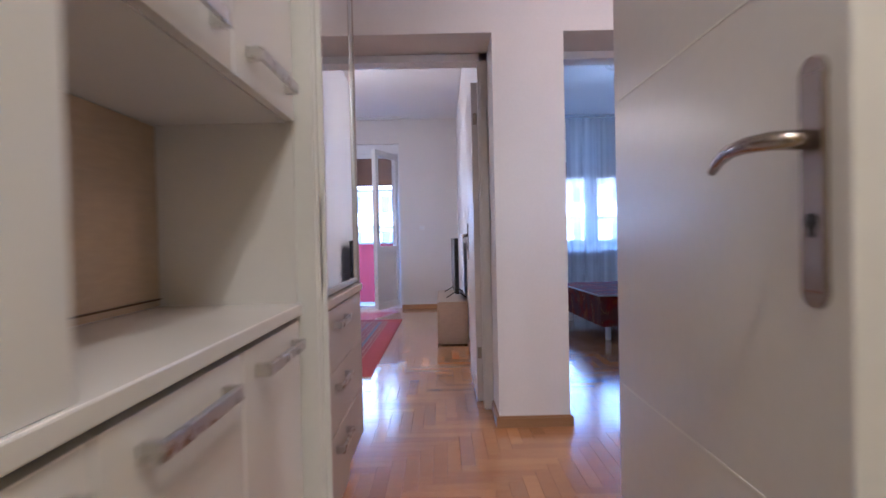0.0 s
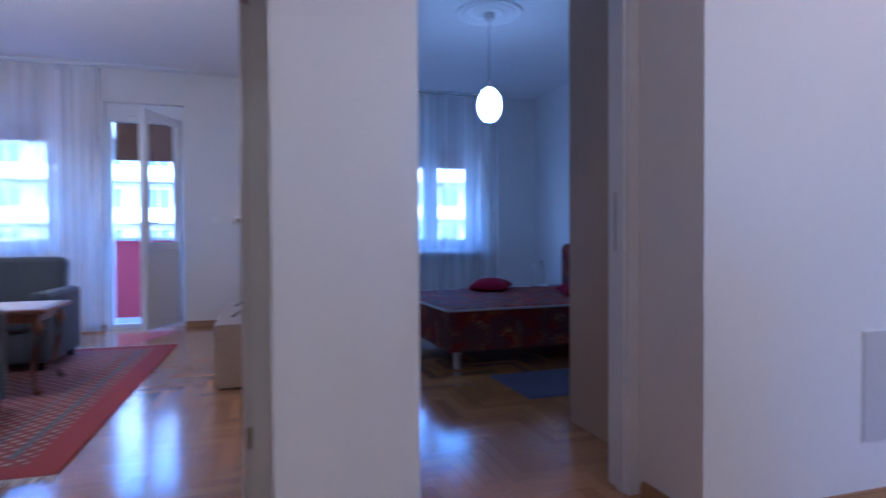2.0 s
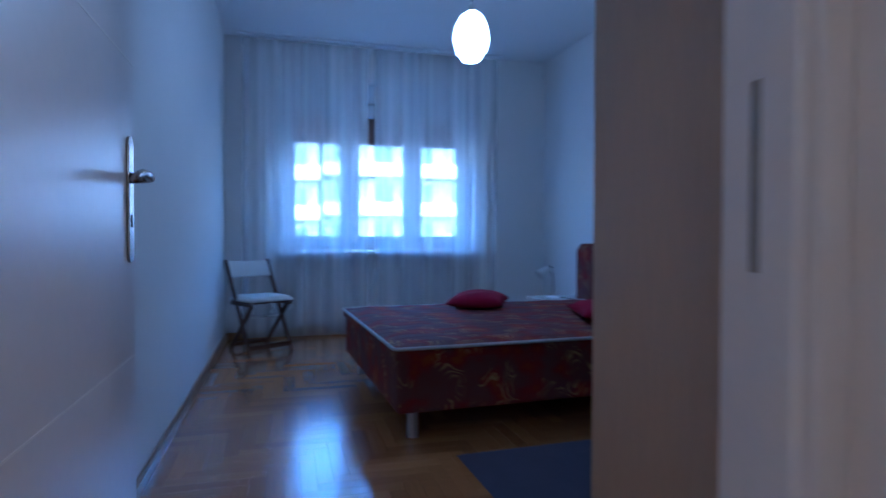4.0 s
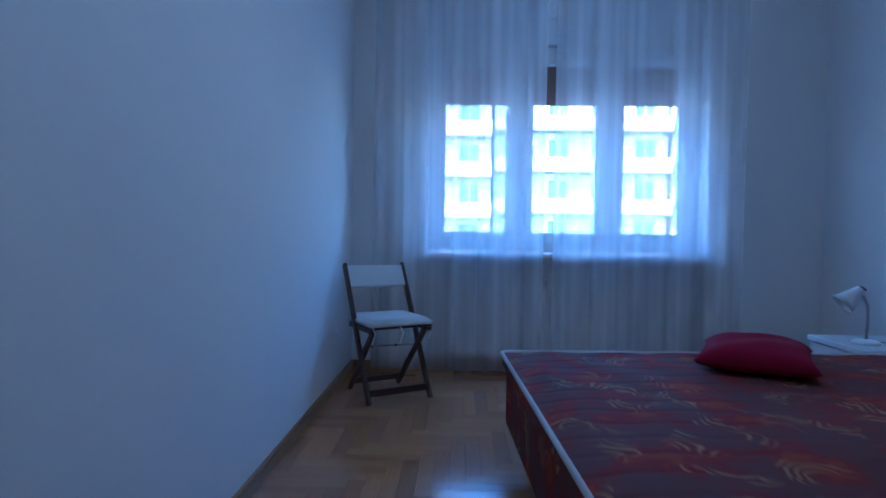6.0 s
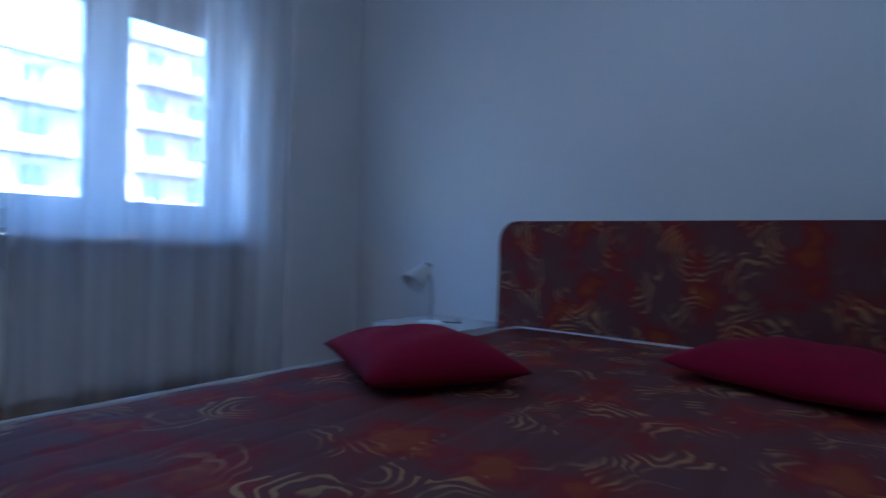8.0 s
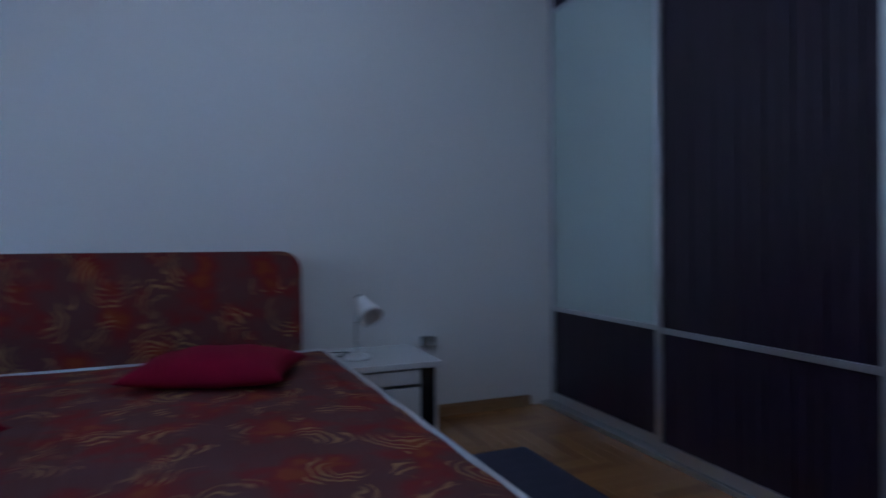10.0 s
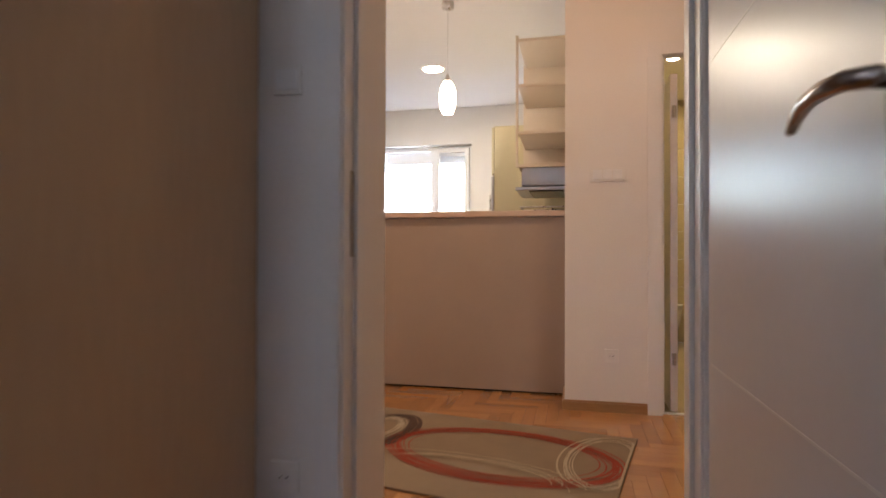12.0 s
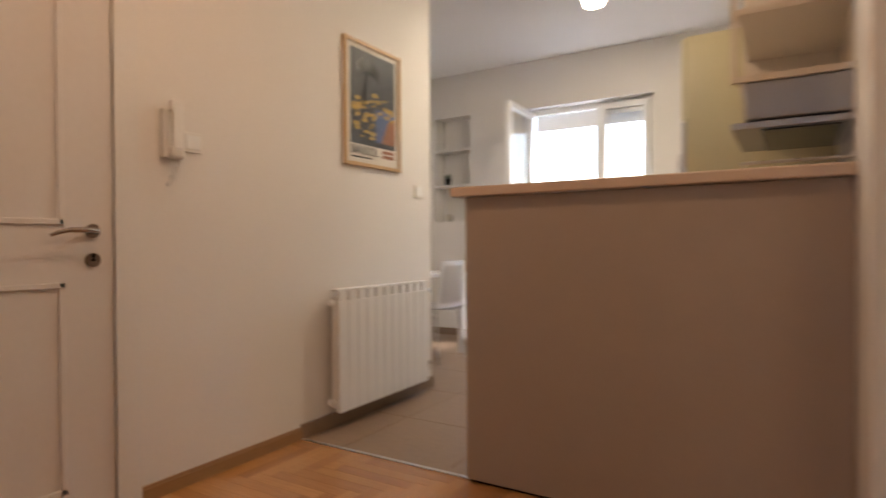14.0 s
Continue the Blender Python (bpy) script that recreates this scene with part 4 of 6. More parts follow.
def intercom():
    t = thing("intercom", "white intercom handset on the wall with coiled cord", "intercom", (3.415, 1.60, 1.36))
    part("base", box(-0.025, 0, -0.045, 0.045, 0.0, 0.20, 0.008), PLASTIC, t)
    hs = bmesh.new()
    bx(hs, -0.058, -0.026, -0.030, 0.028, 0.0, 0.045, 0.010)
    bx(hs, -0.058, -0.026, -0.030, 0.028, 0.185, 0.235, 0.010)
    bx(hs, -0.060, -0.038, -0.025, 0.023, 0.03, 0.21, 0.009)
    part("handset", hs, PLASTIC, t)
    pts = [(-0.03 + 0.008 * math.cos(k * 1.3), 0.0 + 0.05 * math.sin(math.pi * k / 40) + 0.006 * math.sin(k * 1.3) - 0.02, 0.0 - 0.11 * math.sin(math.pi * k / 40)) for k in range(41)]
    part("cord", tube(bmesh.new(), pts, 0.003, 6), PLASTIC, t)


intercom()


def poster():
    t = thing("framed_poster", "travel poster in a pale pine frame", "picture", (3.415, 0.27, 1.465))
    w, h = 0.27, 0.735
    fr = bmesh.new()
    for a, b, c, d in ((-w, -w + 0.022, 0, h), (w - 0.022, w, 0, h), (-w + 0.022, w - 0.022, 0, 0.022), (-w + 0.022, w - 0.022, h - 0.022, h)):
        bx(fr, -0.022, 0, a, b, c, d, 0.002)
    part("frame", fr, PINE, t)
    sh = part("sheet", box(-0.010, -0.006, -w + 0.02, w - 0.02, 0.02, h - 0.02), PAPER, t)
    part("print", box(-0.0125, -0.0105, -w + 0.055, w - 0.055, 0.13, h - 0.05), POSTER_DARK, sh)
    part("print", box(-0.0145, -0.0128, -w + 0.055, -0.02, 0.16, 0.36), POSTER_BLUE, sh)
    rust = bmesh.new()
    rust.faces.new([rust.verts.new((-0.0147, y, z)) for y, z in ((-w + 0.056, 0.16), (-0.07, 0.16), (-0.14, 0.30), (-w + 0.056, 0.33))])
    part("print", rust, POSTER_RUST, sh)
    gold = bmesh.new()
    rg = random.Random(4)
    for i in range(46):
        y, z = rg.uniform(-0.2, 0.2), 0.34 + rg.gauss(0, 0.05)
        if i > 28:
            y, z = rg.uniform(0.0, 0.17), rg.uniform(0.17, 0.33)
        s = rg.uniform(0.012, 0.038)
        gold.faces.new([gold.verts.new((-0.0150 - i * 1e-5, y + s * c, z + s * 0.45 * d)) for c, d in ((-1, -0.4), (0.2, -1), (1, 0.1), (0.3, 1), (-0.7, 0.7))])
    part("print", gold, POSTER_GOLD, sh)
    palm = bmesh.new()
    tube(palm, [(-0.0135, 0.10, 0.36), (-0.0135, 0.085, 0.48), (-0.0135, 0.06, 0.58)], [0.010, 0.007, 0.006], 6)
    for k in range(11):
        a = radians(-30 + 24 * k)
        tip = (0.06 + 0.135 * math.cos(a), 0.585 + 0.075 * math.sin(a) - 0.035)
        mid = (0.06 + 0.075 * math.cos(a), 0.595 + 0.06 * math.sin(a))
        palm.faces.new([palm.verts.new((-0.0132 - k * 1e-5, y, min(z, h - 0.055))) for y, z in ((0.06, 0.575), (mid[0], mid[1] - 0.014), tip, (mid[0], mid[1] + 0.012))])
    part("print", palm, BLACK, sh)
    cu = bpy.data.curves.new("lettering", "FONT")
    cu.body, cu.size, cu.align_x, cu.extrude = "BANDOL", 0.072, "LEFT", 0.0006
    tx = new("lettering", cu)
    me = bpy.data.meshes.new_from_object(tx)
    bpy.data.objects.remove(tx)
    lt = bmesh.new()
    lt.from_mesh(me)
    bpy.data.meshes.remove(me)
    lt.transform(Matrix.Translation((-0.0125, 0.215, 0.072)) @ Matrix(((0, 0, -1, 0), (-0.86, 0, 0, 0), (0, 1, 0, 0), (0, 0, 0, 1))))
    part("lettering", lt, BLACK, sh)
    part("lettering", box(-0.0125, -0.0105, 0.02, 0.21, 0.050, 0.058), BLACK, sh)
    for z0 in (0.070, 0.098):
        part("lettering", box(-0.0125, -0.0105, -0.20, -0.085, z0, z0 + 0.020), POSTER_RUST, sh)
    gp = part("glazing", box(-0.0185, -0.0165, -w + 0.02, w - 0.02, 0.02, h - 0.02), GLASS, t)
    gp.visible_shadow = False


poster()


def sectional_radiator(loc, rz, n, h, label, sec=0.08, near=False):
    """Aluminium radiator: local x along the wall, front faces +y."""
    t = thing("radiator", label, "radiator", loc, rz)
    body = bmesh.new()
    bx(body, 0.0, sec - 0.003, 0.075, 0.095, 0.0, h - 0.05, 0.003)
    bx(body, 0.014, sec - 0.017, 0.072, 0.093, h - 0.05, h)
    bx(body, 0.012, sec - 0.015, 0.03, 0.075, 0.02, h - 0.03)
    top = bmesh.new()
    bx(top, 0.0, sec - 0.003, 0.035, 0.088, h + 0.001, h + 0.014, 0.004)
    first = part("radiator_section", body, PVC, t)
    cap = part("top_cap", top, PVC, first)
    for i in range(1, n):
        s2 = new("radiator_section", first.data)
        s2.parent, s2.location = t, (i * sec, 0, 0)
        c2 = new("top_cap", cap.data)
        c2.parent = s2
    for x, z, e in ((-0.012, 0.06, -1), (n * sec, 0.06, 1), (n * sec, h - 0.06, 1), (-0.012, h - 0.06, -1)):
        vb = bmesh.new()
        cyl(vb, (x, 0.055, z), (x + 0.03 * e, 0.055, z), 0.016, seg=14)
        part("plug", vb, PVC, t)
    e, x = (-1, 0.0) if near else (1, n * sec)
    v = bmesh.new()
    cyl(v, (x + 0.02 * e, 0.055, 0.06), (x + 0.07 * e, 0.055, 0.06), 0.011, seg=12)
    cyl(v, (x + 0.055 * e, 0.055, 0.06), (x + 0.055 * e, -0.005, 0.06), 0.010, seg=12)
    cyl(v, (x + 0.055 * e, 0.055, 0.06), (x + 0.055 * e, 0.055, 0.12), 0.017, seg=14)
    part("valve", v, CHROME, t, "chrome radiator valve")
    v = bmesh.new()
    cyl(v, (x + 0.02 * e, 0.055, h - 0.06), (x + 0.08 * e, 0.055, h - 0.06), 0.014, seg=12)
    part("valve", v, CHROME, t, "chrome radiator valve")
    for x in (0.16, n * sec - 0.16):
        part("wall_bracket", box(x - 0.01, x + 0.01, -0.004, 0.032, h - 0.12, h - 0.08), STEEL, t)
    return t


sectional_radiator((3.412, -0.19, 0.095), 90, 11, 0.655, "white sectional radiator hung on the hall wall", 0.0805, True)
sectional_radiator((2.84, 8.745, 0.10), 180, 21, 0.535, "white sectional radiator below the bedroom window")


def ribbon(bm, pts, w, z):
    prev = None
    for i, p in enumerate(pts):
        a, b = pts[max(i - 1, 0)], pts[min(i + 1, len(pts) - 1)]
        d = Vector((b[0] - a[0], b[1] - a[1])).normalized()
        zz = z + 0.0004 * ((i // 15) % 5)
        v = (bm.verts.new((p[0] - d.y * w, p[1] + d.x * w, zz)), bm.verts.new((p[0] + d.y * w, p[1] - d.x * w, zz)))
        if prev:
            bm.faces.new((prev[0], prev[1], v[1], v[0]))
        prev = v


def hall_rug():
    t = thing("hall_rug", "taupe rug with rust, brown and cream swirls", "rug", (0.70, 1.79, 0.0), -10.9)
    part("rug_body", box(0.0, 1.72, 0.0, 1.05, 0.001, 0.010, 0.003), RUG_TAUPE, t)
    def strokes(name, cx, cy, rx, ry, n, mat, sd, z, half=None):
        bm = bmesh.new()
        r2 = random.Random(sd)
        for i in range(n):
            ox, oy, s = r2.gauss(0, 0.017), r2.gauss(0, 0.017), 1 + r2.gauss(0, 0.06)
            pts = []
            a0, a1 = half or (0, 360)
            for k in range(49):
                a = radians(a0 + (a1 - a0) * k / 48)
                pts.append((min(1.71, max(0.008, cx + ox + rx * s * math.cos(a))), min(1.04, max(0.008, cy + oy + ry * s * math.sin(a)))))
            ribbon(bm, pts, r2.uniform(0.0016, 0.0048), z + i * 0.0002)
        tagged(part(name, bm, mat, t), "", "", "", "stuff")
    strokes("rust_swirl", 0.56, 0.50, 0.53, 0.32, 15, RUG_RUST, 1, 0.0112)
    strokes("cream_swirl", 0.10, 0.42, 0.16, 0.32, 6, RUG_CREAM, 2, 0.0142)
    strokes("brown_swirl", 1.25, 0.42, 0.15, 0.28, 20, RUG_BROWN, 5, 0.0112)
    strokes("cream_swirl", 1.28, 0.40, 0.11, 0.20, 8, RUG_CREAM, 6, 0.0152)
    strokes("cream_swirl", 0.62, 0.78, 0.42, 0.16, 5, RUG_CREAM, 8, 0.0172, (180, 330))


hall_rug()
HALL_W = 1.36
spot_lamp("ceiling_spot", (2.45, 1.95, CEIL - 0.002), 0.085, HALL_W * 0.8, (1.0, 0.59, 0.31), "round lit recessed ceiling spot", "hall and kitchen spots")
spot_lamp("ceiling_spot", (0.75, 2.10, CEIL - 0.002), 0.085, HALL_W * 0.35, (1.0, 0.59, 0.31), "round lit recessed ceiling spot", "hall and kitchen spots")
spot_lamp("ceiling_spot", (2.44, -0.87, CEIL - 0.002), 0.105, HALL_W * 2.0, (1.0, 0.84, 0.58), "round lit flat ceiling lamp", "hall and kitchen spots", LIT_WARM)


# ---- kitchen ----
def pendant(name, loc, drop_top, prof, mat, label, canopy_z, cord_mat, wavy=0.0):
    t = thing(name, label, "pendant lamp", loc)
    sh = bmesh.new()
    lathe(sh, prof, seg=28)
    part("shade", sh, mat, t, "lit opal glass shade", smooth=True)
    top = prof[-1][1]
    cap = bmesh.new()
    lathe(cap, [(0.02, top), (0.02, top + 0.02), (0.010, top + 0.05), (0.006, top + 0.055)], seg=16)
    part("cap", cap, CHROME, t)
    n = 14
    pts = [(wavy * math.sin(k * 1.1) * math.sin(math.pi * k / n), wavy * math.cos(k * 0.9) * math.sin(math.pi * k / n), top + 0.05 + (canopy_z - top - 0.05) * k / n) for k in range(n + 1)]
    part("cord", tube(bmesh.new(), pts, 0.0022, 6), cord_mat, t)
    cn = bmesh.new()
    lathe(cn, [(0.012, canopy_z - 0.06), (0.045, canopy_z - 0.045), (0.048, canopy_z - 0.004), (0.048, canopy_z)], seg=20)
    part("canopy", cn, CHROME, t)
    return t


pendant("pendant_lamp", (1.957, 0.6, 2.01), 0, [(0.030, 0.0), (0.040, 0.004), (0.055, 0.05), (0.063, 0.11), (0.058, 0.18), (0.045, 0.225), (0.026, 0.248)], LIT_WARM, "lit opal glass pendant over the breakfast bar", CEIL - 2.01, CHROME)


def breakfast_bar():
    t = thing("breakfast_bar", "taupe breakfast bar with beige worktop", "bar counter", (0, 0, 0))
    part("front_panel", box(1.074, 2.415, 0.860, 0.915, 0.012, 1.199, 0.002), TAUPE, t)
    part("plinth", box(1.08, 2.40, 0.865, 0.905, 0.0, 0.012), BLACK, t)
    part("worktop", box(1.074, 2.470, 0.55, 0.952, 1.201, 1.241, 0.006), BARTOP, t)
    part("end_panel", box(2.375, 2.413, 0.57, 0.859, 0.0, 1.199, 0.002), TAUPE, t)


breakfast_bar()


def kitchen_units():
    t = thing("open_shelf_unit", "cream open end shelves of the wall cabinets", "shelf unit", (1.05, 0.15, 1.56))
    b = bmesh.new()
    H, D = 0.94, 0.625
    bx(b, 0.0, 0.012, 0.0, D, 0.0, H)
    bx(b, 0.0, 0.37, 0.0, 0.012, 0.0, H)
    part("back_panel", b, SHELF, t)
    # Stands for the side panel's edge; panel left out so light reaches shelves.
    part("side_panel_edge", box(0.354, 0.372, D - 0.02, D, 0.0, H, 0.002), SHELF, t)
    for z in (0.0, 0.235, 0.57, 0.895):
        part("shelf", box(0.012, 0.353, 0.012, D - 0.003, z, z + 0.022, 0.002), SHELF, t)
    t = thing("wall_cabinet", "cream kitchen wall cabinet beside the open shelves", "cabinet", (1.05, -0.22, 1.57))
    part("body", box(0.0, 0.33, 0.0, 0.365, 0.0, 0.92), SHELF, t)
    d = part("cabinet_door", box(0.331, 0.35, 0.003, 0.362, 0.003, 0.917, 0.002), OLIVE, t)
    part("handle", box(0.351, 0.372, 0.12, 0.24, 0.03, 0.045, 0.003), CHROME, d)
    t = thing("cooker_hood", "grey steel cooker hood with glass visor", "cooker hood", (1.05, 0.16, 1.40))
    part("body", box(0.0, 0.33, 0.0, 0.60, 0.03, 0.16, 0.006), HOOD, t)
    part("visor", box(0.02, 0.375, 0.01, 0.59, 0.0, 0.025, 0.004), HOOD, t)
    part("vent_grille", box(0.04, 0.28, 0.04, 0.56, -0.006, 0.0), BLACK, t)
    t = thing("utensil_rail", "chrome rail shelf with a hanging utensil", "rail", (1.05, 0.45, 1.20))
    rl = bmesh.new()
    tube(rl, [(0.02, -0.02, 0.08), (0.34, -0.02, 0.08), (0.34, 0.30, 0.08), (0.02, 0.30, 0.08)], 0.006)
    tube(rl, [(0.02, -0.02, 0.02), (0.34, -0.02, 0.02), (0.34, 0.30, 0.02), (0.02, 0.30, 0.02)], 0.004)
    bx(rl, 0.0, 0.02, -0.03, 0.31, 0.0, 0.10)
    part("rail", rl, CHROME, t)
    part("utensil", tube(bmesh.new(), [(0.12, 0.16, 0.08), (0.12, 0.16, 0.02), (0.14, 0.16, -0.02)], 0.006), BLACK, t)
    t = thing("splashback", "pale striped splashback board", "splashback", (1.05, -0.22, 0.92))
    part("board", box(0.0, 0.008, 0.0, 0.98, 0.0, 0.66), STRIPES, t)
    t = thing("base_cabinet", "cream kitchen base cabinets with worktop", "cabinet", (1.05, -0.22, 0))
    part("body", box(0.0, 0.56, 0.0, 0.78, 0.08, 0.87), SHELF, t)
    part("worktop", box(0.0, 0.60, 0.0, 0.78, 0.875, 0.912, 0.004), BARTOP, t)
    part("plinth", box(0.0, 0.50, 0.0, 0.78, 0.0, 0.08), BLACK, t)
    for a in (0.003, 0.393):
        d = part("cabinet_door", box(0.561, 0.58, a, a + 0.384, 0.085, 0.865, 0.002), OLIVE, t)
        part("handle", box(0.581, 0.60, a + 0.12, a + 0.26, 0.80, 0.815, 0.003), CHROME, d)
    t = thing("pan", "dark frying pan on the kitchen worktop", "pan", (1.34, 0.30, 0.913))
    pn = bmesh.new()
    lathe(pn, [(0.10, 0.0), (0.125, 0.05), (0.130, 0.05), (0.128, 0.044), (0.105, 0.008)], seg=24)
    part("pan_body", pn, BLACK, t)
    part("pan_handle", tube(bmesh.new(), [(0.12, 0, 0.045), (0.2, 0.02, 0.06), (0.28, 0.03, 0.065)], 0.009), BLACK, t)
    t = thing("tall_unit", "tall cream kitchen unit with steel-edged fridge", "tall cabinet", (1.05, -0.90, 0))
    part("body", box(0.0, 0.665, 0.0, 0.66, 0.06, 2.09, 0.002), OLIVE, t)
    part("plinth", box(0.0, 0.60, 0.02, 0.64, 0.0, 0.06), BLACK, t)
    for z0, z1 in ((0.08, 0.9), (0.92, 1.64)):
        d = part("fridge_door", box(0.667, 0.69, 0.003, 0.657, z0, z1, 0.003), HOOD, t)
        part("handle", box(0.70, 0.715, 0.60, 0.62, (z0 + z1) / 2 - 0.2, (z0 + z1) / 2 + 0.2, 0.003), CHROME, d)
    part("cabinet_door", box(0.667, 0.688, 0.003, 0.657, 1.66, 2.08, 0.002), OLIVE, t)


kitchen_units()


def niche_shelves():
    for z in (1.63, 2.02):
        t = thing("niche_shelf", "thin white shelf in the wall niche", "shelf", (4.44, -2.54, z), group="niche shelves")
        part("board", box(-0.218, 0.218, -0.085, 0.10, 0.002, 0.026, 0.002), CASING, t)
    t = thing("potted_plant", "small spiky green plant in dark pot", "plant", (4.53, -2.50, 1.657))
    pot = bmesh.new()
    lathe(pot, [(0.030, 0.0), (0.042, 0.07), (0.046, 0.075), (0.040, 0.07)], seg=18)
    part("pot", pot, BLACK, t)
    lv = bmesh.new()
    rg = random.Random(9)
    for i in range(26):
        a, e = rg.uniform(0, 6.28), rg.uniform(0.5, 1.4)
        d = Vector((math.cos(a) * math.cos(e), math.sin(a) * math.cos(e), math.sin(e)))
        s = Vector((-d.y, d.x, 0)).normalized() * 0.008
        o, ln = Vector((0, 0, 0.07)), rg.uniform(0.06, 0.10)
        lv.faces.new([lv.verts.new(o - s), lv.verts.new(o + s), lv.verts.new(o + d * ln * 0.6 + s * 0.8), lv.verts.new(o + d * ln), lv.verts.new(o + d * ln * 0.6 - s * 0.8)])
    part("leaves", lv, LEAF, t)
    t = thing("table_clock", "small metal clock on the niche shelf", "clock", (4.53, -2.52, 1.251))
    c = bmesh.new()
    cyl(c, (0, -0.015, 0.05), (0, 0.02, 0.05), 0.042, seg=24)
    bx(c, -0.035, 0.035, -0.012, 0.018, 0.0, 0.014)
    part("case", c, CHROME, t)
    part("dial", cyl(bmesh.new(), (0, 0.0205, 0.05), (0, 0.0225, 0.05), 0.035, seg=24), PAPER, t)


niche_shelves()


def dining_set():
    t = thing("dining_table", "white kitchen dining table with square legs", "table", (4.28, -1.18, 0))
    part("tabletop", box(-0.45, 0.45, -0.45, 0.42, 0.72, 0.75, 0.004), CABINET, t)
    for x in (-0.42, 0.42):
        for y in (-0.42, 0.39):
            part("leg", box(x - 0.025, x + 0.025, y - 0.025, y + 0.025, 0, 0.72, 0.003), CABINET, t)
    t = thing("kitchen_chair", "white moulded kitchen chair on chrome legs", "chair", (3.93, -1.24, 0), 84)
    st = sheet(bmesh.new(), lambda u, v: (-0.20 + 0.40 * u, -0.20 + 0.40 * v, 0.445 + 0.012 * math.cos(math.pi * (u - 0.5) * 2) * -1 + 0.02 * max(0, v - 0.8)), 8, 8)
    bmesh.ops.solidify(st, geom=st.faces[:], thickness=0.014)
    part("seat", st, CABINET, t, smooth=True)
    bk = sheet(bmesh.new(), lambda u, v: ((-0.19 + 0.38 * u) * (1 - 0.12 * v), 0.19 + 0.05 * v + 0.03 * (2 * u - 1) ** 2 * -1, 0.46 + 0.40 * v), 8, 8)
    bmesh.ops.solidify(bk, geom=bk.faces[:], thickness=0.012)
    part("backrest", bk, CABINET, t, smooth=True)
    for sx in (-1, 1):
        for sy in (-1, 1):
            part("leg", tube(bmesh.new(), [(sx * 0.15, sy * 0.14, 0.435), (sx * 0.18, sy * 0.17, 0.2), (sx * 0.20, sy * 0.20, 0.0)], 0.010), CHROME, t)


dining_set()


# ---- living room ----
def armchair(loc, rz, label):
    """Boxy upholstered chair, faces local -y."""
    t = thing("armchair", label, "armchair", loc, rz, "armchairs")
    w, d = 0.40, 0.40
    part("base", box(-w + 0.13, w - 0.13, -d + 0.02, d - 0.12, 0.07, 0.30, 0.02), GREY_CLOTH, t)
    part("seat_cushion", box(-w + 0.135, w - 0.135, -d, d - 0.18, 0.30, 0.44, 0.035), GREY_CLOTH, t)
    bk = box(-w + 0.10, w - 0.10, -0.08, 0.08, 0.0, 0.55, 0.05)
    bk.transform(Matrix.Translation((0, d - 0.14, 0.30)) @ Matrix.Rotation(radians(-9), 4, "X"))
    part("backrest", bk, GREY_CLOTH, t)
    for s in (-1, 1):
        a = bmesh.new()
        bx(a, s * (w - 0.13), s * (w + 0.0), -d + 0.01, d - 0.06, 0.07, 0.60, 0.04)
        part("armrest", a, GREY_CLOTH, t)
    for x in (-w + 0.07, w - 0.07):
        for y in (-d + 0.07, d - 0.12):
            part("foot", box(x - 0.025, x + 0.025, y - 0.025, y + 0.025, 0.009, 0.07), BLACK, t)


armchair((-1.68, 6.80, 0.0), -2, "grey-blue upholstered armchair facing the coffee table")
armchair((-1.52, 4.95, 0.0), 95, "grey-blue upholstered armchair on the rug's near end")


def coffee_table():
    t = thing("coffee_table", "cherry wood coffee table with curved legs", "table", (-1.55, 5.88, 0.009), 3)
    tp = box(-0.48, 0.48, -0.30, 0.34, 0.515, 0.545, 0.010)
    part("tabletop", tp, CHERRY, t)
    part("apron", box(-0.42, 0.42, -0.24, 0.28, 0.455, 0.514, 0.004), CHERRY, t)
    part("inlay", box(-0.43, 0.43, -0.25, 0.29, 0.5455, 0.547), PALE_OAK, t, "pale inlaid table surface")
    for sx, sy in ((-1, -1), (1, -1), (1, 1), (-1, 1)):
        x, y = sx * 0.40, (-0.22 if sy < 0 else 0.26)
        pts = [(x, y, 0.50), (x + sx * 0.025, y + sy * 0.02, 0.42), (x + sx * 0.012, y + sy * 0.01, 0.28), (x - sx * 0.012, y - sy * 0.01, 0.14), (x + sx * 0.004, y, 0.05), (x + sx * 0.03, y + sy * 0.02, 0.002)]
        part("leg", tube(bmesh.new(), pts, [0.030, 0.030, 0.021, 0.015, 0.014, 0.022], 10), CHERRY, t, smooth=True)


coffee_table()


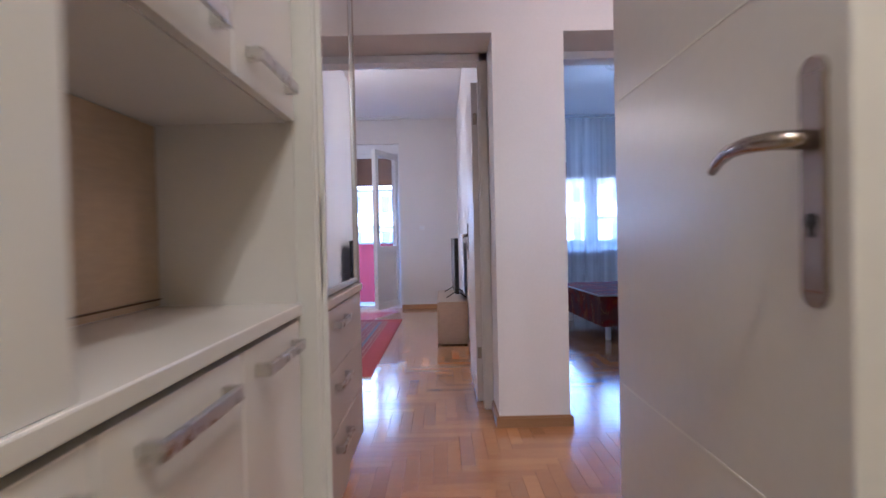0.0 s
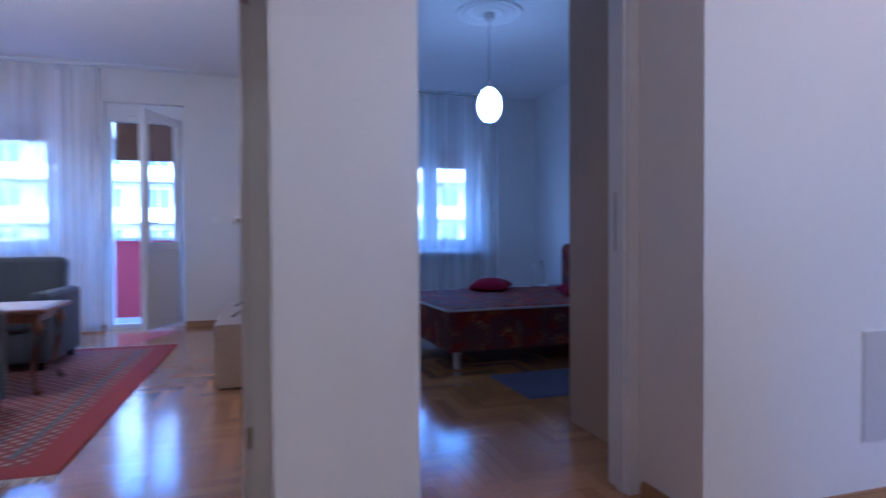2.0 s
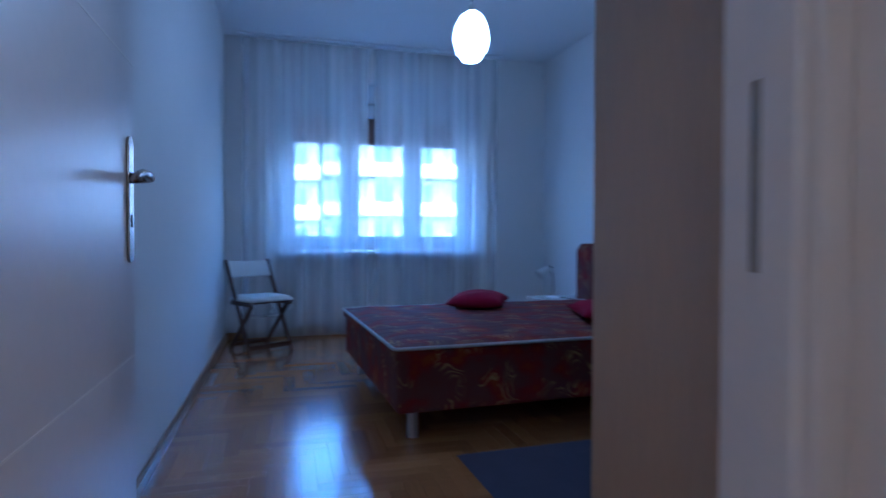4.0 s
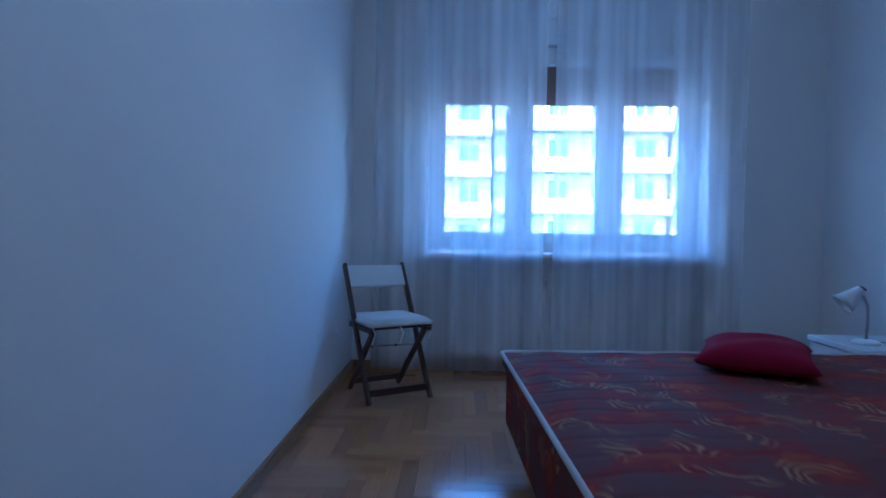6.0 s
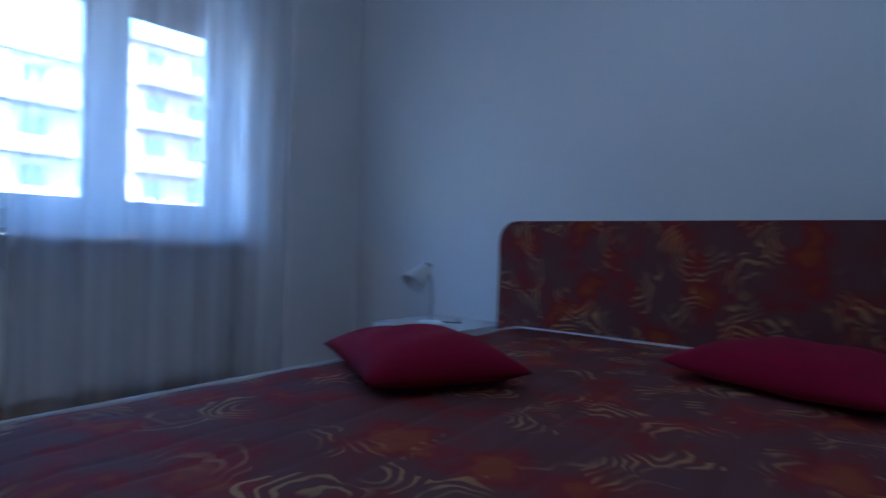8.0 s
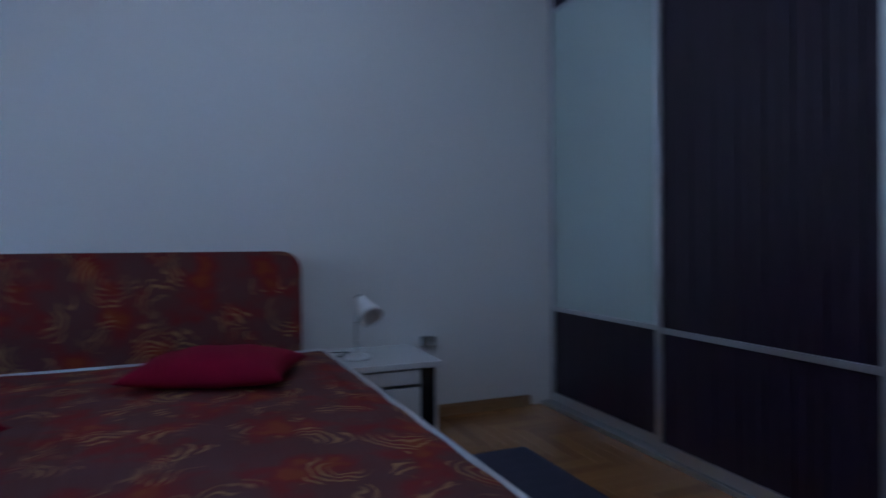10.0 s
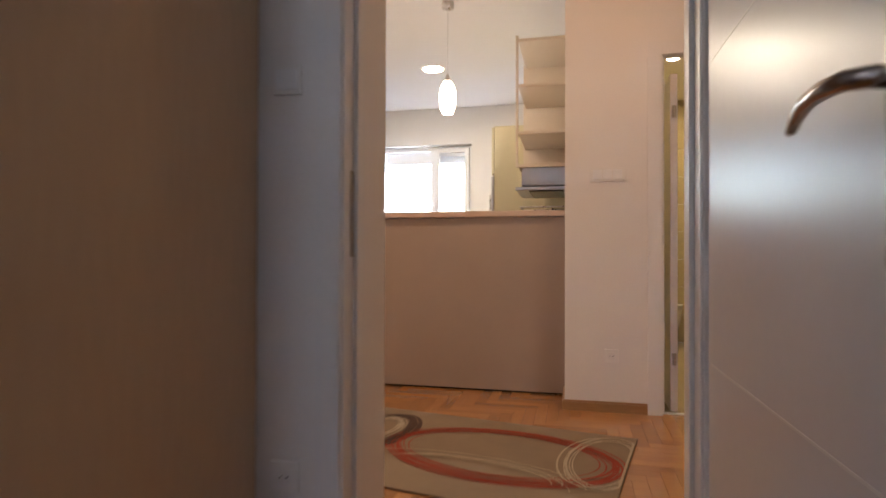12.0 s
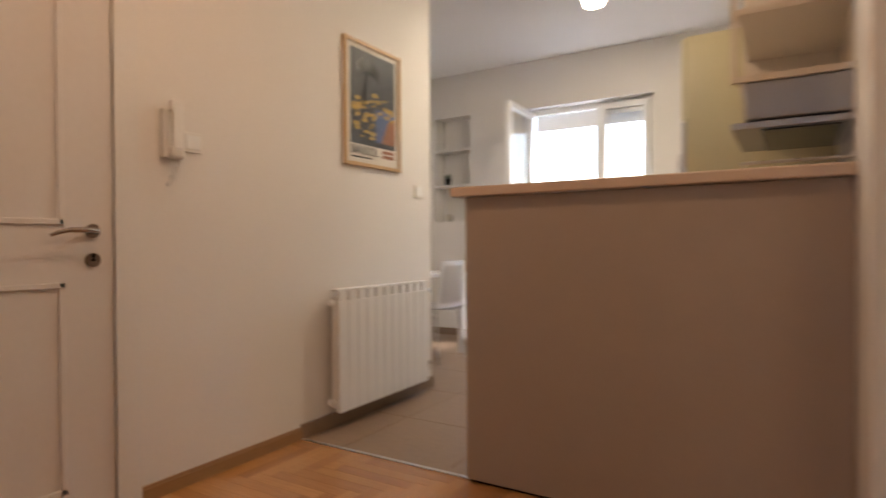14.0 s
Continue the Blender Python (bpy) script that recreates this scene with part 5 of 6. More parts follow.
def living_rug():
    t = thing("living_rug", "red patterned wool rug with cream fringes", "rug", (-0.57, 4.21, 0), -0.5)
    L, W = 3.12, 2.3
    part("rug_body", box(-W + 0.16, -0.16, 0.14, L - 0.14, 0.002, 0.0095), RUG_RED, t)
    bd = bmesh.new()
    for a, b, c, d in ((-W, -W + 0.16, 0, L), (-0.16, 0, 0, L), (-W + 0.16, -0.16, 0, 0.14), (-W + 0.16, -0.16, L - 0.14, L)):
        bx(bd, a, b, c, d, 0.001, 0.009)
    part("border", bd, RUG_BORDER, t)
    st = bmesh.new()
    bx(st, -0.27, -0.24, 0.24, L - 0.24, 0.0096, 0.0108)
    bx(st, -0.40, -0.385, 0.36, L - 0.36, 0.0096, 0.0108)
    part("stripe", st, GREY_CLOTH, t)
    rg = random.Random(12)
    for y, s in ((0, -1), (L, 1)):
        fr = bmesh.new()
        for k in range(150):
            x = -W + W * (k + 0.5) / 150
            q = rg.uniform(-0.03, 0.03)
            v = [(x - 0.007, y, 0.005), (x + 0.007, y, 0.005), (x + 0.006 + q, y + s * 0.075, 0.003), (x - 0.004 + q, y + s * 0.08, 0.003)]
            fr.faces.new([fr.verts.new(p) for p in v])
        tagged(part("fringe", fr, FRINGE, t, "cream cotton fringe"), "cream cotton fringe", "", "", "stuff")


living_rug()


def tv_corner():
    t = thing("tv_stand", "low pale oak television stand", "tv stand", (0.24, 5.45, 0))
    part("body", box(-0.285, 0.0, 0.0, 1.30, 0.012, 0.43, 0.002), PALE_OAK, t)
    part("plinth", box(-0.27, -0.01, 0.01, 1.29, 0.0, 0.012), BLACK, t)
    for a in (0.01, 0.66):
        part("drawer", box(-0.302, -0.286, a, a + 0.63, 0.02, 0.42, 0.002), PALE_OAK, t)
    t = thing("television", "black flat television on splayed feet", "television", (0.145, 5.62, 0.431), 1)
    part("screen", box(-0.022, 0.018, 0.0, 1.0, 0.055, 0.62, 0.004), BLACK, t)
    for y in (0.16, 0.84):
        ft = bmesh.new()
        tube(ft, [(-0.11, y, 0.004), (0.0, y, 0.075), (0.10, y, 0.004)], 0.006)
        part("foot", ft, BLACK, t)


tv_corner()


def chandelier():
    t = thing("chandelier", "three-armed chandelier with lit tulip shades", "chandelier", (-1.66, 5.62, 2.18))
    st = bmesh.new()
    cyl(st, (0, 0, 0.05), (0, 0, CEIL - 2.18 - 0.03), 0.010, seg=12)
    lathe(st, [(0.02, 0.0), (0.035, 0.03), (0.03, 0.07), (0.012, 0.09)], seg=16)
    lathe(st, [(0.02, CEIL - 2.18 - 0.05), (0.06, CEIL - 2.18 - 0.03), (0.062, CEIL - 2.18)], seg=20)
    part("stem", st, BRASS, t)
    for k in range(3):
        a = radians(8 + 120 * k)
        c, s = math.cos(a), math.sin(a)
        arm = part("arm", tube(bmesh.new(), [(0.02 * c, 0.02 * s, 0.04), (0.09 * c, 0.09 * s, 0.08), (0.16 * c, 0.16 * s, 0.06), (0.19 * c, 0.19 * s, 0.02)], 0.007), BRASS, t)
        tl = bmesh.new()
        lathe(tl, [(0.018, 0.0), (0.045, -0.02), (0.062, -0.06), (0.060, -0.10), (0.068, -0.125)], seg=20, caps=False)
        tl.transform(Matrix.Translation((0.19 * c, 0.19 * s, 0.02)) @ Matrix.Rotation(radians(38), 4, Vector((s, -c, 0))))
        part("shade", tl, LIT_TULIP, arm, "lit frosted tulip shade", smooth=True)


chandelier()


def ceiling_rose(loc, label):
    t = thing("ceiling_rose", label, "ceiling rose", loc)
    b = bmesh.new()
    for r, w, h in ((0.26, 0.020, 0.020), (0.20, 0.014, 0.014), (0.10, 0.03, 0.014)):
        lathe(b, [(r + w, 0.0), (r + w * 0.8, -h * 0.7), (r + w * 0.3, -h), (r - w * 0.3, -h * 0.8), (r - w, 0.0)], seg=40, caps=False)
    part("moulding", b, CEILING, t, smooth=True)


ceiling_rose((2.06, 5.94, CEIL - 0.001), "white plaster ceiling rose round the pendant")
ceiling_rose((-1.66, 5.62, CEIL - 0.001), "white plaster ceiling rose round the chandelier")


def curtain(x0, x1, y, z0, z1, waves, amp, label, mat, seed, group=""):
    t = thing("curtain", label, "curtain", (x0, y, 0), group=group)
    rg = random.Random(seed)
    ph = [rg.uniform(0, 6.28) for _ in range(4)]
    w = x1 - x0

    def f(u, v):
        z = z0 + (z1 - z0) * v
        e = 1 - 0.35 * v
        dy = amp * e * (math.sin(2 * math.pi * waves * u + ph[0] + 0.3 * v) + 0.5 * math.sin(2 * math.pi * waves * 1.73 * u + ph[1]))
        return (w * u + 0.012 * math.sin(2 * math.pi * waves * u + ph[3]) + 0.02 * (1 - v) * math.sin(5 * u + ph[1]), dy, z)
    part("drape", sheet(bmesh.new(), f, int(w * 110), 14), mat, t, smooth=True)
    hd = sheet(bmesh.new(), lambda u, v: (w * u, 0.006 + 0.010 * math.sin(2 * math.pi * waves * 2.2 * u + ph[0]), z1 - 0.055 + 0.06 * v), int(w * 110), 1)
    part("heading_tape", hd, mat, t)
    return t


curtain(0.66, 1.835, 8.51, 0.02, 2.815, 7, 0.012, "white sheer curtain panel in soft folds", SHEER, 1, "bedroom curtains")
curtain(1.898, 3.19, 8.51, 0.02, 2.815, 7, 0.012, "white sheer curtain panel in soft folds", SHEER, 2, "bedroom curtains")
curtain(-3.7, -1.80, 8.36, 0.02, 2.815, 9, 0.012, "white sheer living room curtain panel", SHEER, 3, "living room curtains")
curtain(-1.80, -1.42, 8.34, 0.02, 2.815, 6, 0.026, "gathered white sheer living room curtain", SHEER, 4, "living room curtains")


def curtain_rail(x0, x1, y):
    t = thing("curtain_rail", "white ceiling-mounted curtain rail", "curtain rail", (x0, y, CEIL))
    b = bmesh.new()
    bx(b, 0, x1 - x0, -0.035, 0.035, -0.022, 0, 0.003)
    part("rail", b, PVC, t)
    for k in range(int((x1 - x0) / 0.12)):
        part("hook", box(0.05 + k * 0.12, 0.058 + k * 0.12, -0.006, 0.006, -0.045, -0.022), PVC, t)


curtain_rail(0.62, 3.24, 8.51)
curtain_rail(-3.75, -0.46, 8.36)


# ---- bedroom ----
def bed():
    """Upholstered divan; local x from foot to head, local y across."""
    t = thing("bed", "double divan bed in red and gold patterned fabric", "bed", (1.530, 5.44, 0), 2.9)
    L, W = 1.99, 1.61
    base = bmesh.new()
    bx(base, 0.02, L, 0.02, W - 0.02, 0.14, 0.445, 0.02)
    part("base", base, FABRIC, t)

    def top(u, v):
        x, y = L * u, W * v
        e = min(u, 1 - u, v, 1 - v)
        seam = abs((y / 0.105 + 0.06 * math.sin(x * 2.1)) % 1.0 - 0.5) * 0.105
        puff = 0.0035 * (1 - math.exp(-((0.0525 - seam) / 0.007) ** 2))
        z = 0.449 + 0.016 * min(1, e / 0.05) + puff + 0.0025 * math.sin(x * 23 + 3 * math.sin(y * 5))
        return (x, y, z)
    m = sheet(bmesh.new(), top, 56, 184)
    part("mattress_top", m, FABRIC, t, "quilted patterned mattress cover", smooth=True)
    part("mattress_side", box(0.006, L, 0.006, W - 0.006, 0.40, 0.4515), FABRIC, t)
    r = 0.03
    pts = []
    for cx, cy, a0 in ((L - r, W - r, 0), (r, W - r, 90), (r, r, 180), (L - r, r, 270)):
        for k in range(5):
            a = radians(a0 + 22.5 * k)
            pts.append((cx + r * math.cos(a), cy + r * math.sin(a), 0.453))
    pts.append(pts[0])
    part("piping", tube(bmesh.new(), pts, 0.0085, 8), PIPING, t, "pale grey piping", smooth=True)
    hb = bmesh.new()
    R, y0, y1, zt = 0.09, 0.10, W + 0.11, 0.922
    prof = [(y0, 0.12), (y0, zt - R)] + [(y0 + R - R * math.cos(radians(a)), zt - R + R * math.sin(radians(a))) for a in (18, 36, 54, 72, 90)]
    prof += [(y1 - R + R * math.sin(radians(a)), zt - R + R * math.cos(radians(a))) for a in (0, 18, 36, 54, 72, 90)] + [(y1, 0.12)]
    f = hb.faces.new([hb.verts.new((L + 0.002, y, z)) for y, z in prof])
    ex = bmesh.ops.extrude_face_region(hb, geom=[f])
    bmesh.ops.translate(hb, vec=(0.085, 0, 0), verts=[v for v in ex["geom"] if isinstance(v, bmesh.types.BMVert)])
    bmesh.ops.bevel(hb, geom=[e for e in hb.edges if abs(e.verts[0].co.x - e.verts[1].co.x) < 1e-4], offset=0.018, segments=2, affect="EDGES")
    part("headboard", hb, FABRIC, t, "rounded upholstered headboard")
    for x in (0.12, L - 0.12):
        for y in (0.12, W - 0.12):
            lg = bmesh.new()
            lathe(lg, [(0.026, 0.0), (0.028, 0.01), (0.028, 0.128), (0.033, 0.14)], (x, y, 0), 18)
            part("leg", lg, ALU, t, "silver bed leg")


bed()


def pillow(loc, rz, sx, sy, h, label):
    t = thing("cushion", label, "cushion", loc, rz, "cushions on the bed")
    bm = bmesh.new()

    def side(s):
        def f(u, v):
            a, b = 2 * u - 1, 2 * v - 1
            pin = 1 - 0.10 * (1 - abs(a) ** 2) * abs(b) ** 3
            pin2 = 1 - 0.10 * (1 - abs(b) ** 2) * abs(a) ** 3
            z = h * (max(0, (1 - a * a) * (1 - b * b)) ** 0.42) * (0.62 if s > 0 else 0.38)
            z += 0.004 * math.sin(9 * a + 4 * b)* (1 - a * a) * (1 - b * b)
            return (sx * a * pin2, sy * b * pin, 0.4 * h + s * z)
        return f
    sheet(bm, side(1), 24, 24)
    sheet(bm, side(-1), 24, 24)
    bmesh.ops.remove_doubles(bm, verts=bm.verts[:], dist=0.001)
    part("cover", bm, VELVET, t, smooth=True)


pillow((2.40, 6.78, 0.462), 62, 0.25, 0.20, 0.125, "plump crimson velvet cushion lying on the bed")
pillow((2.98, 6.00, 0.462), 72, 0.27, 0.21, 0.125, "crimson velvet cushion beside the headboard")


def nightstand(x, y, label):
    """Front faces -x."""
    t = thing("nightstand", label, "nightstand", (x, y, 0), 0, "nightstands")
    d, w, h = 0.48, 0.46, 0.415
    part("top", box(-0.01, d, -0.012, w + 0.012, h - 0.028, h, 0.003), CABINET, t)
    b = bmesh.new()
    bx(b, 0.012, d, 0.0, 0.016, 0.0, h - 0.029)
    bx(b, 0.012, d, w - 0.016, w, 0.0, h - 0.029)
    bx(b, d - 0.014, d, 0.016, w - 0.016, 0.0, h - 0.029)
    part("side_panel", b, CABINET, t)
    part("stripe", box(0.004, 0.014, 0.018, 0.085, 0.0, h - 0.030), BLACK, t, "black vertical stripe")
    for z0, z1 in ((0.03, 0.30), (0.315, 0.38)):
        part("drawer", box(0.0, 0.016, 0.088, w - 0.004, z0, z1, 0.002), CABINET, t)
    part("floor_board", box(0.016, d - 0.014, 0.016, w - 0.016, 0.0, 0.02), CABINET, t)
    return h


nightstand(3.27, 5.06, "white nightstand with black stripe beside the bed")
nightstand(3.27, 7.42, "white nightstand with black stripe near the window")


def desk_lamp(loc, rz, label):
    t = thing("desk_lamp", label, "lamp", loc, rz, "lamps on the nightstands")
    b = bmesh.new()
    lathe(b, [(0.065, 0.0), (0.066, 0.010), (0.055, 0.018), (0.012, 0.024)], seg=24)
    part("base", b, PLASTIC, t, smooth=True)
    part("neck", tube(bmesh.new(), [(0, 0, 0.02), (0.005, 0, 0.12), (0.0, 0, 0.20), (-0.02, 0, 0.25), (-0.05, 0, 0.265)], 0.007, 10), CHROME, t, smooth=True)
    s = bmesh.new()
    lathe(s, [(0.022, 0.060), (0.028, 0.036), (0.050, -0.034), (0.062, -0.066), (0.057, -0.062), (0.024, 0.034)], seg=22, caps=False)
    s.transform(Matrix.Translation((-0.075, 0, 0.245)) @ Matrix.Rotation(radians(48), 4, "Y"))
    sh = part("shade", s, PLASTIC, t, smooth=True)
    k = bmesh.new()
    cyl(k, (-0.035, 0, 0.275), (-0.020, 0, 0.292), 0.018, seg=16)
    part("switch_cap", k, BLACK, sh)
    n = 16
    part("cable", tube(bmesh.new(), [(0.05 + 0.012 * i, 0.05 * math.sin(i * 0.55), 0.004) for i in range(n)], 0.0028, 6), BLACK, t)


desk_lamp((3.40, 7.62, 0.416), -8, "small white desk lamp with bent neck on nightstand")
desk_lamp((3.45, 5.40, 0.416), 20, "small white desk lamp with bent neck on nightstand")
t_ = thing("power_adapter", "grey plug adapter in the wall beside nightstand", "adapter", (3.77, 4.94, 0.40))
part("casing", box(-0.04, 0.0, -0.04, 0.04, 0.0, 0.05, 0.006), CONCRETE, t_)
t_ = thing("bedside_rug", "blue-grey shaggy bedside rug", "rug", (1.80, 4.63, 0), 2)
part("rug_body", sheet(bmesh.new(), lambda u, v: (1.36 * u, 0.64 * v, 0.004 + 0.010 * min(1, 30 * min(u, 1 - u, v, 1 - v)) + 0.003 * math.sin(u * 230) * math.sin(v * 150)), 90, 50), RUG_BLUE, t_, smooth=True)


def wardrobe():
    """Two sliding doors that face +y."""
    t = thing("wardrobe", "sliding-door wardrobe, aubergine and pale glass with beech side", "wardrobe", (1.835, 3.475, 0))
    W, D, H = 1.925, 0.725, 2.72
    part("side_panel", box(0.0, 0.022, 0.0, D + 0.01, 0.0, H), WARD_SIDE, t, "beech laminate end panel")
    part("body", box(0.022, W, 0.0, D - 0.08, 0.05, H), WARD_SIDE, t)
    part("plinth", box(0.022, W, 0.02, D - 0.09, 0.0, 0.05), CASING, t)
    part("bottom_track", box(0.022, W, D - 0.085, D + 0.02, 0.0, 0.022), ALU, t)
    part("top_track", box(0.022, W, D - 0.085, D + 0.02, H - 0.05, H), ALU, t)
    mid = W / 2
    for x0, x1, y, top in ((0.024, mid + 0.03, D - 0.012, AUBERGINE), (mid - 0.03, W - 0.002, D - 0.055, FROST)):
        f = 0.038
        d = part("sliding_door", box(x0 + f, x1 - f, y - 0.013, y - 0.007, 0.03, H - 0.06), WARD_SIDE, t)
        part("stile", box(x0, x0 + f, y - 0.015, y + 0.018, 0.024, H - 0.052, 0.003), ALU, d, "satin aluminium grip stile")
        part("stile", box(x1 - f, x1, y - 0.015, y + 0.018, 0.024, H - 0.052, 0.003), ALU, d, "satin aluminium grip stile")
        for z0, z1 in ((0.024, 0.075), (0.553, 0.578), (H - 0.09, H - 0.052)) + (((2.31, 2.322),) if top is FROST else ()):
            part("rail", box(x0 + f, x1 - f, y - 0.013, y + 0.015, z0, z1, 0.002), ALU, d)
        n = 16
        w = (x1 - x0 - 2 * f) / n
        for z0, z1 in ((0.075, 0.553),) if top is FROST else ((0.075, 0.553), (0.578, H - 0.09)):
            first = None
            for k in range(n):
                if first is None:
                    first = part("panel_slat", box(0, w - 0.003, -0.006, 0.004, z0, z1), AUBERGINE, d)
                    first.location = (x0 + f, y, 0)
                else:
                    o = new("panel_slat", first.data)
                    o.parent, o.location = d, (x0 + f + k * w, y + 0.0015 * (k % 2), 0)
        if top is FROST:
            part("glass_panel", box(x0 + f, x1 - f, y - 0.006, y + 0.004, 0.578, 2.31), FROST, d, "pale green glass panel")
            part("top_panel", box(x0 + f, x1 - f, y - 0.006, y + 0.004, 2.322, H - 0.09), AUBERGINE, d, "dark aubergine panel")


wardrobe()


def folding_chair():
    """Faces local -y."""
    t = thing("folding_chair", "dark wooden folding chair with white canvas pads", "chair", (0.845, 7.97, 0), 31)
    t.scale = (0.96, 0.96, 0.96)

    def bar(name, p0, p1, w, d, mat=DARKWOOD):
        a, b = Vector(p0), Vector(p1)
        v = b - a
        bm = bmesh.new()
        bx(bm, -w / 2, w / 2, -d / 2, d / 2, 0, v.length, 0.003)
        q = v.to_track_quat("Z", "Y").to_matrix().to_4x4()
        bm.transform(Matrix.Translation(a) @ q)
        return part(name, bm, mat, t)
    for s in (-1, 1):
        bar("back_post", (s * 0.20, -0.19, 0.0), (s * 0.20, 0.25, 0.80), 0.022, 0.036)
        bar("rear_leg", (s * 0.17, 0.22, 0.0), (s * 0.17, -0.17, 0.43), 0.022, 0.034)
        bar("seat_rail", (s * 0.185, -0.20, 0.425), (s * 0.185, 0.16, 0.425), 0.030, 0.022)
    for k in range(5):
        part("seat_slat", box(-0.20, 0.20, -0.20 + k * 0.075, -0.145 + k * 0.075, 0.438, 0.452, 0.003), DARKWOOD, t)
    part("front_stretcher", box(-0.19, 0.19, -0.182, -0.160, 0.045, 0.085, 0.003), DARKWOOD, t)
    part("rear_stretcher", box(-0.16, 0.16, 0.185, 0.205, 0.035, 0.070, 0.003), DARKWOOD, t)
    part("pivot_rod", cyl(bmesh.new(), (-0.20, 0.0, 0.30), (0.20, 0.0, 0.30), 0.006, seg=10), CHROME, t)
    st = sheet(bmesh.new(), lambda u, v: (-0.20 + 0.40 * u, -0.205 + 0.38 * v, 0.455 + 0.042 * min(1, 14 * min(u, 1 - u, v, 1 - v)) ** 0.5 + 0.006 * math.sin(3.1 * u) * math.sin(3.1 * v)), 20, 20)
    bx(st, -0.20, 0.20, -0.205, 0.175, 0.453, 0.475)
    part("seat_cushion", st, CANVAS, t, "white canvas seat cushion", smooth=True)
    bk = box(-0.205, 0.205, -0.014, 0.014, -0.075, 0.075, 0.006)
    bk.transform(Matrix.Translation((0, 0.205, 0.72)) @ Matrix.Rotation(radians(-29), 4, "X"))
    part("back_pad", bk, CANVAS, t, "white canvas backrest pad")
    for x, y in ((-0.02, -0.215), (0.20, -0.16), (-0.19, -0.20)):
        part("tie", tube(bmesh.new(), [(x, y, 0.455), (x + 0.012, y - 0.018, 0.42), (x - 0.004, y - 0.012, 0.36)], 0.004, 6), CANVAS, t)


folding_chair()
pendant("pendant_lamp", (2.06, 5.94, 1.955), 0, [(0.028, 0.0), (0.045, 0.006), (0.085, 0.06), (0.100, 0.13), (0.088, 0.20), (0.060, 0.255), (0.028, 0.28)], LIT_COOL, "lit egg-shaped opal pendant over the bed", CEIL - 1.955 - 0.012, BLACK, 0.012)


# ---- floor pieces ----
def plank_mesh(lx, ly):
    c = 0.0007
    v = [(0.0003, 0.0003, -0.006), (lx - 0.0003, 0.0003, -0.006), (lx - 0.0003, ly - 0.0003, -0.006), (0.0003, ly - 0.0003, -0.006),
         (0.0003, 0.0003, -c), (lx - 0.0003, 0.0003, -c), (lx - 0.0003, ly - 0.0003, -c), (0.0003, ly - 0.0003, -c),
         (c, c, 0), (lx - c, c, 0), (lx - c, ly - c, 0), (c, ly - c, 0)]
    f = [(0, 1, 5, 4), (1, 2, 6, 5), (2, 3, 7, 6), (3, 0, 4, 7), (4, 5, 9, 8), (5, 6, 10, 9), (6, 7, 11, 10), (7, 4, 8, 11), (8, 9, 10, 11)]
    return v, f


def parquet():
    Wd, Ln = 0.065, 0.39
    whole = plank_mesh(Ln, Wd)
    me = bpy.data.meshes.new("plank")
    me.from_pydata(whole[0], [], whole[1])
    me.materials.append(OAK)
    vs, fs = [], []
    count = 0
    rg = random.Random(21)
    for i in range(-60, 220):
        for j in range(-30, 30):
            ox, oy = i * Wd + j * Ln, i * Wd - j * Ln
            for vert in (0, 1):
                x0, y0 = (ox, oy) if not vert else (ox, oy + Wd)
                x1, y1 = (x0 + Ln, y0 + Wd) if not vert else (x0 + Wd, y0 + Ln)
                low = 0.885 if (x0 + x1) / 2 > 1.04 else 1.235
                a, b, c, d = max(x0, -4.1), min(x1, 3.77), max(y0, low), min(y1, 8.75)
                if b - a < 0.006 or d - c < 0.006:
                    continue
                full = abs((b - a) * (d - c) - Ln * Wd) < 1e-6
                mx, my = (a + b) / 2, (c + d) / 2
                near = (0.52 < mx < 1.55 and 4.1 < my < 7.3) or (1.0 < mx < 3.4 and 1.0 < my < 2.0)
                if full and near and count < 300:
                    o = new("plank", me)
                    o.parent = floor
                    o.matrix_basis = pose(a, c, 0) if not vert else pose(b, c, 0, 0, 0, 90)
                    count += 1
                    continue
                if vert:
                    v, f = plank_mesh(d - c, b - a)
                    v = [(b - p[1], c + p[0], p[2]) for p in v]
                else:
                    v, f = plank_mesh(b - a, d - c)
                    v = [(a + p[0], c + p[1], p[2]) for p in v]
                k = len(vs)
                vs += v
                fs += [tuple(q + k for q in g) for g in f]
    m2 = bpy.data.meshes.new("planks")
    m2.from_pydata(vs, [], fs)
    m2.materials.append(OAK)
    o = new("planks", m2)
    o.parent = floor
    tagged(o, "", "", "", "stuff")


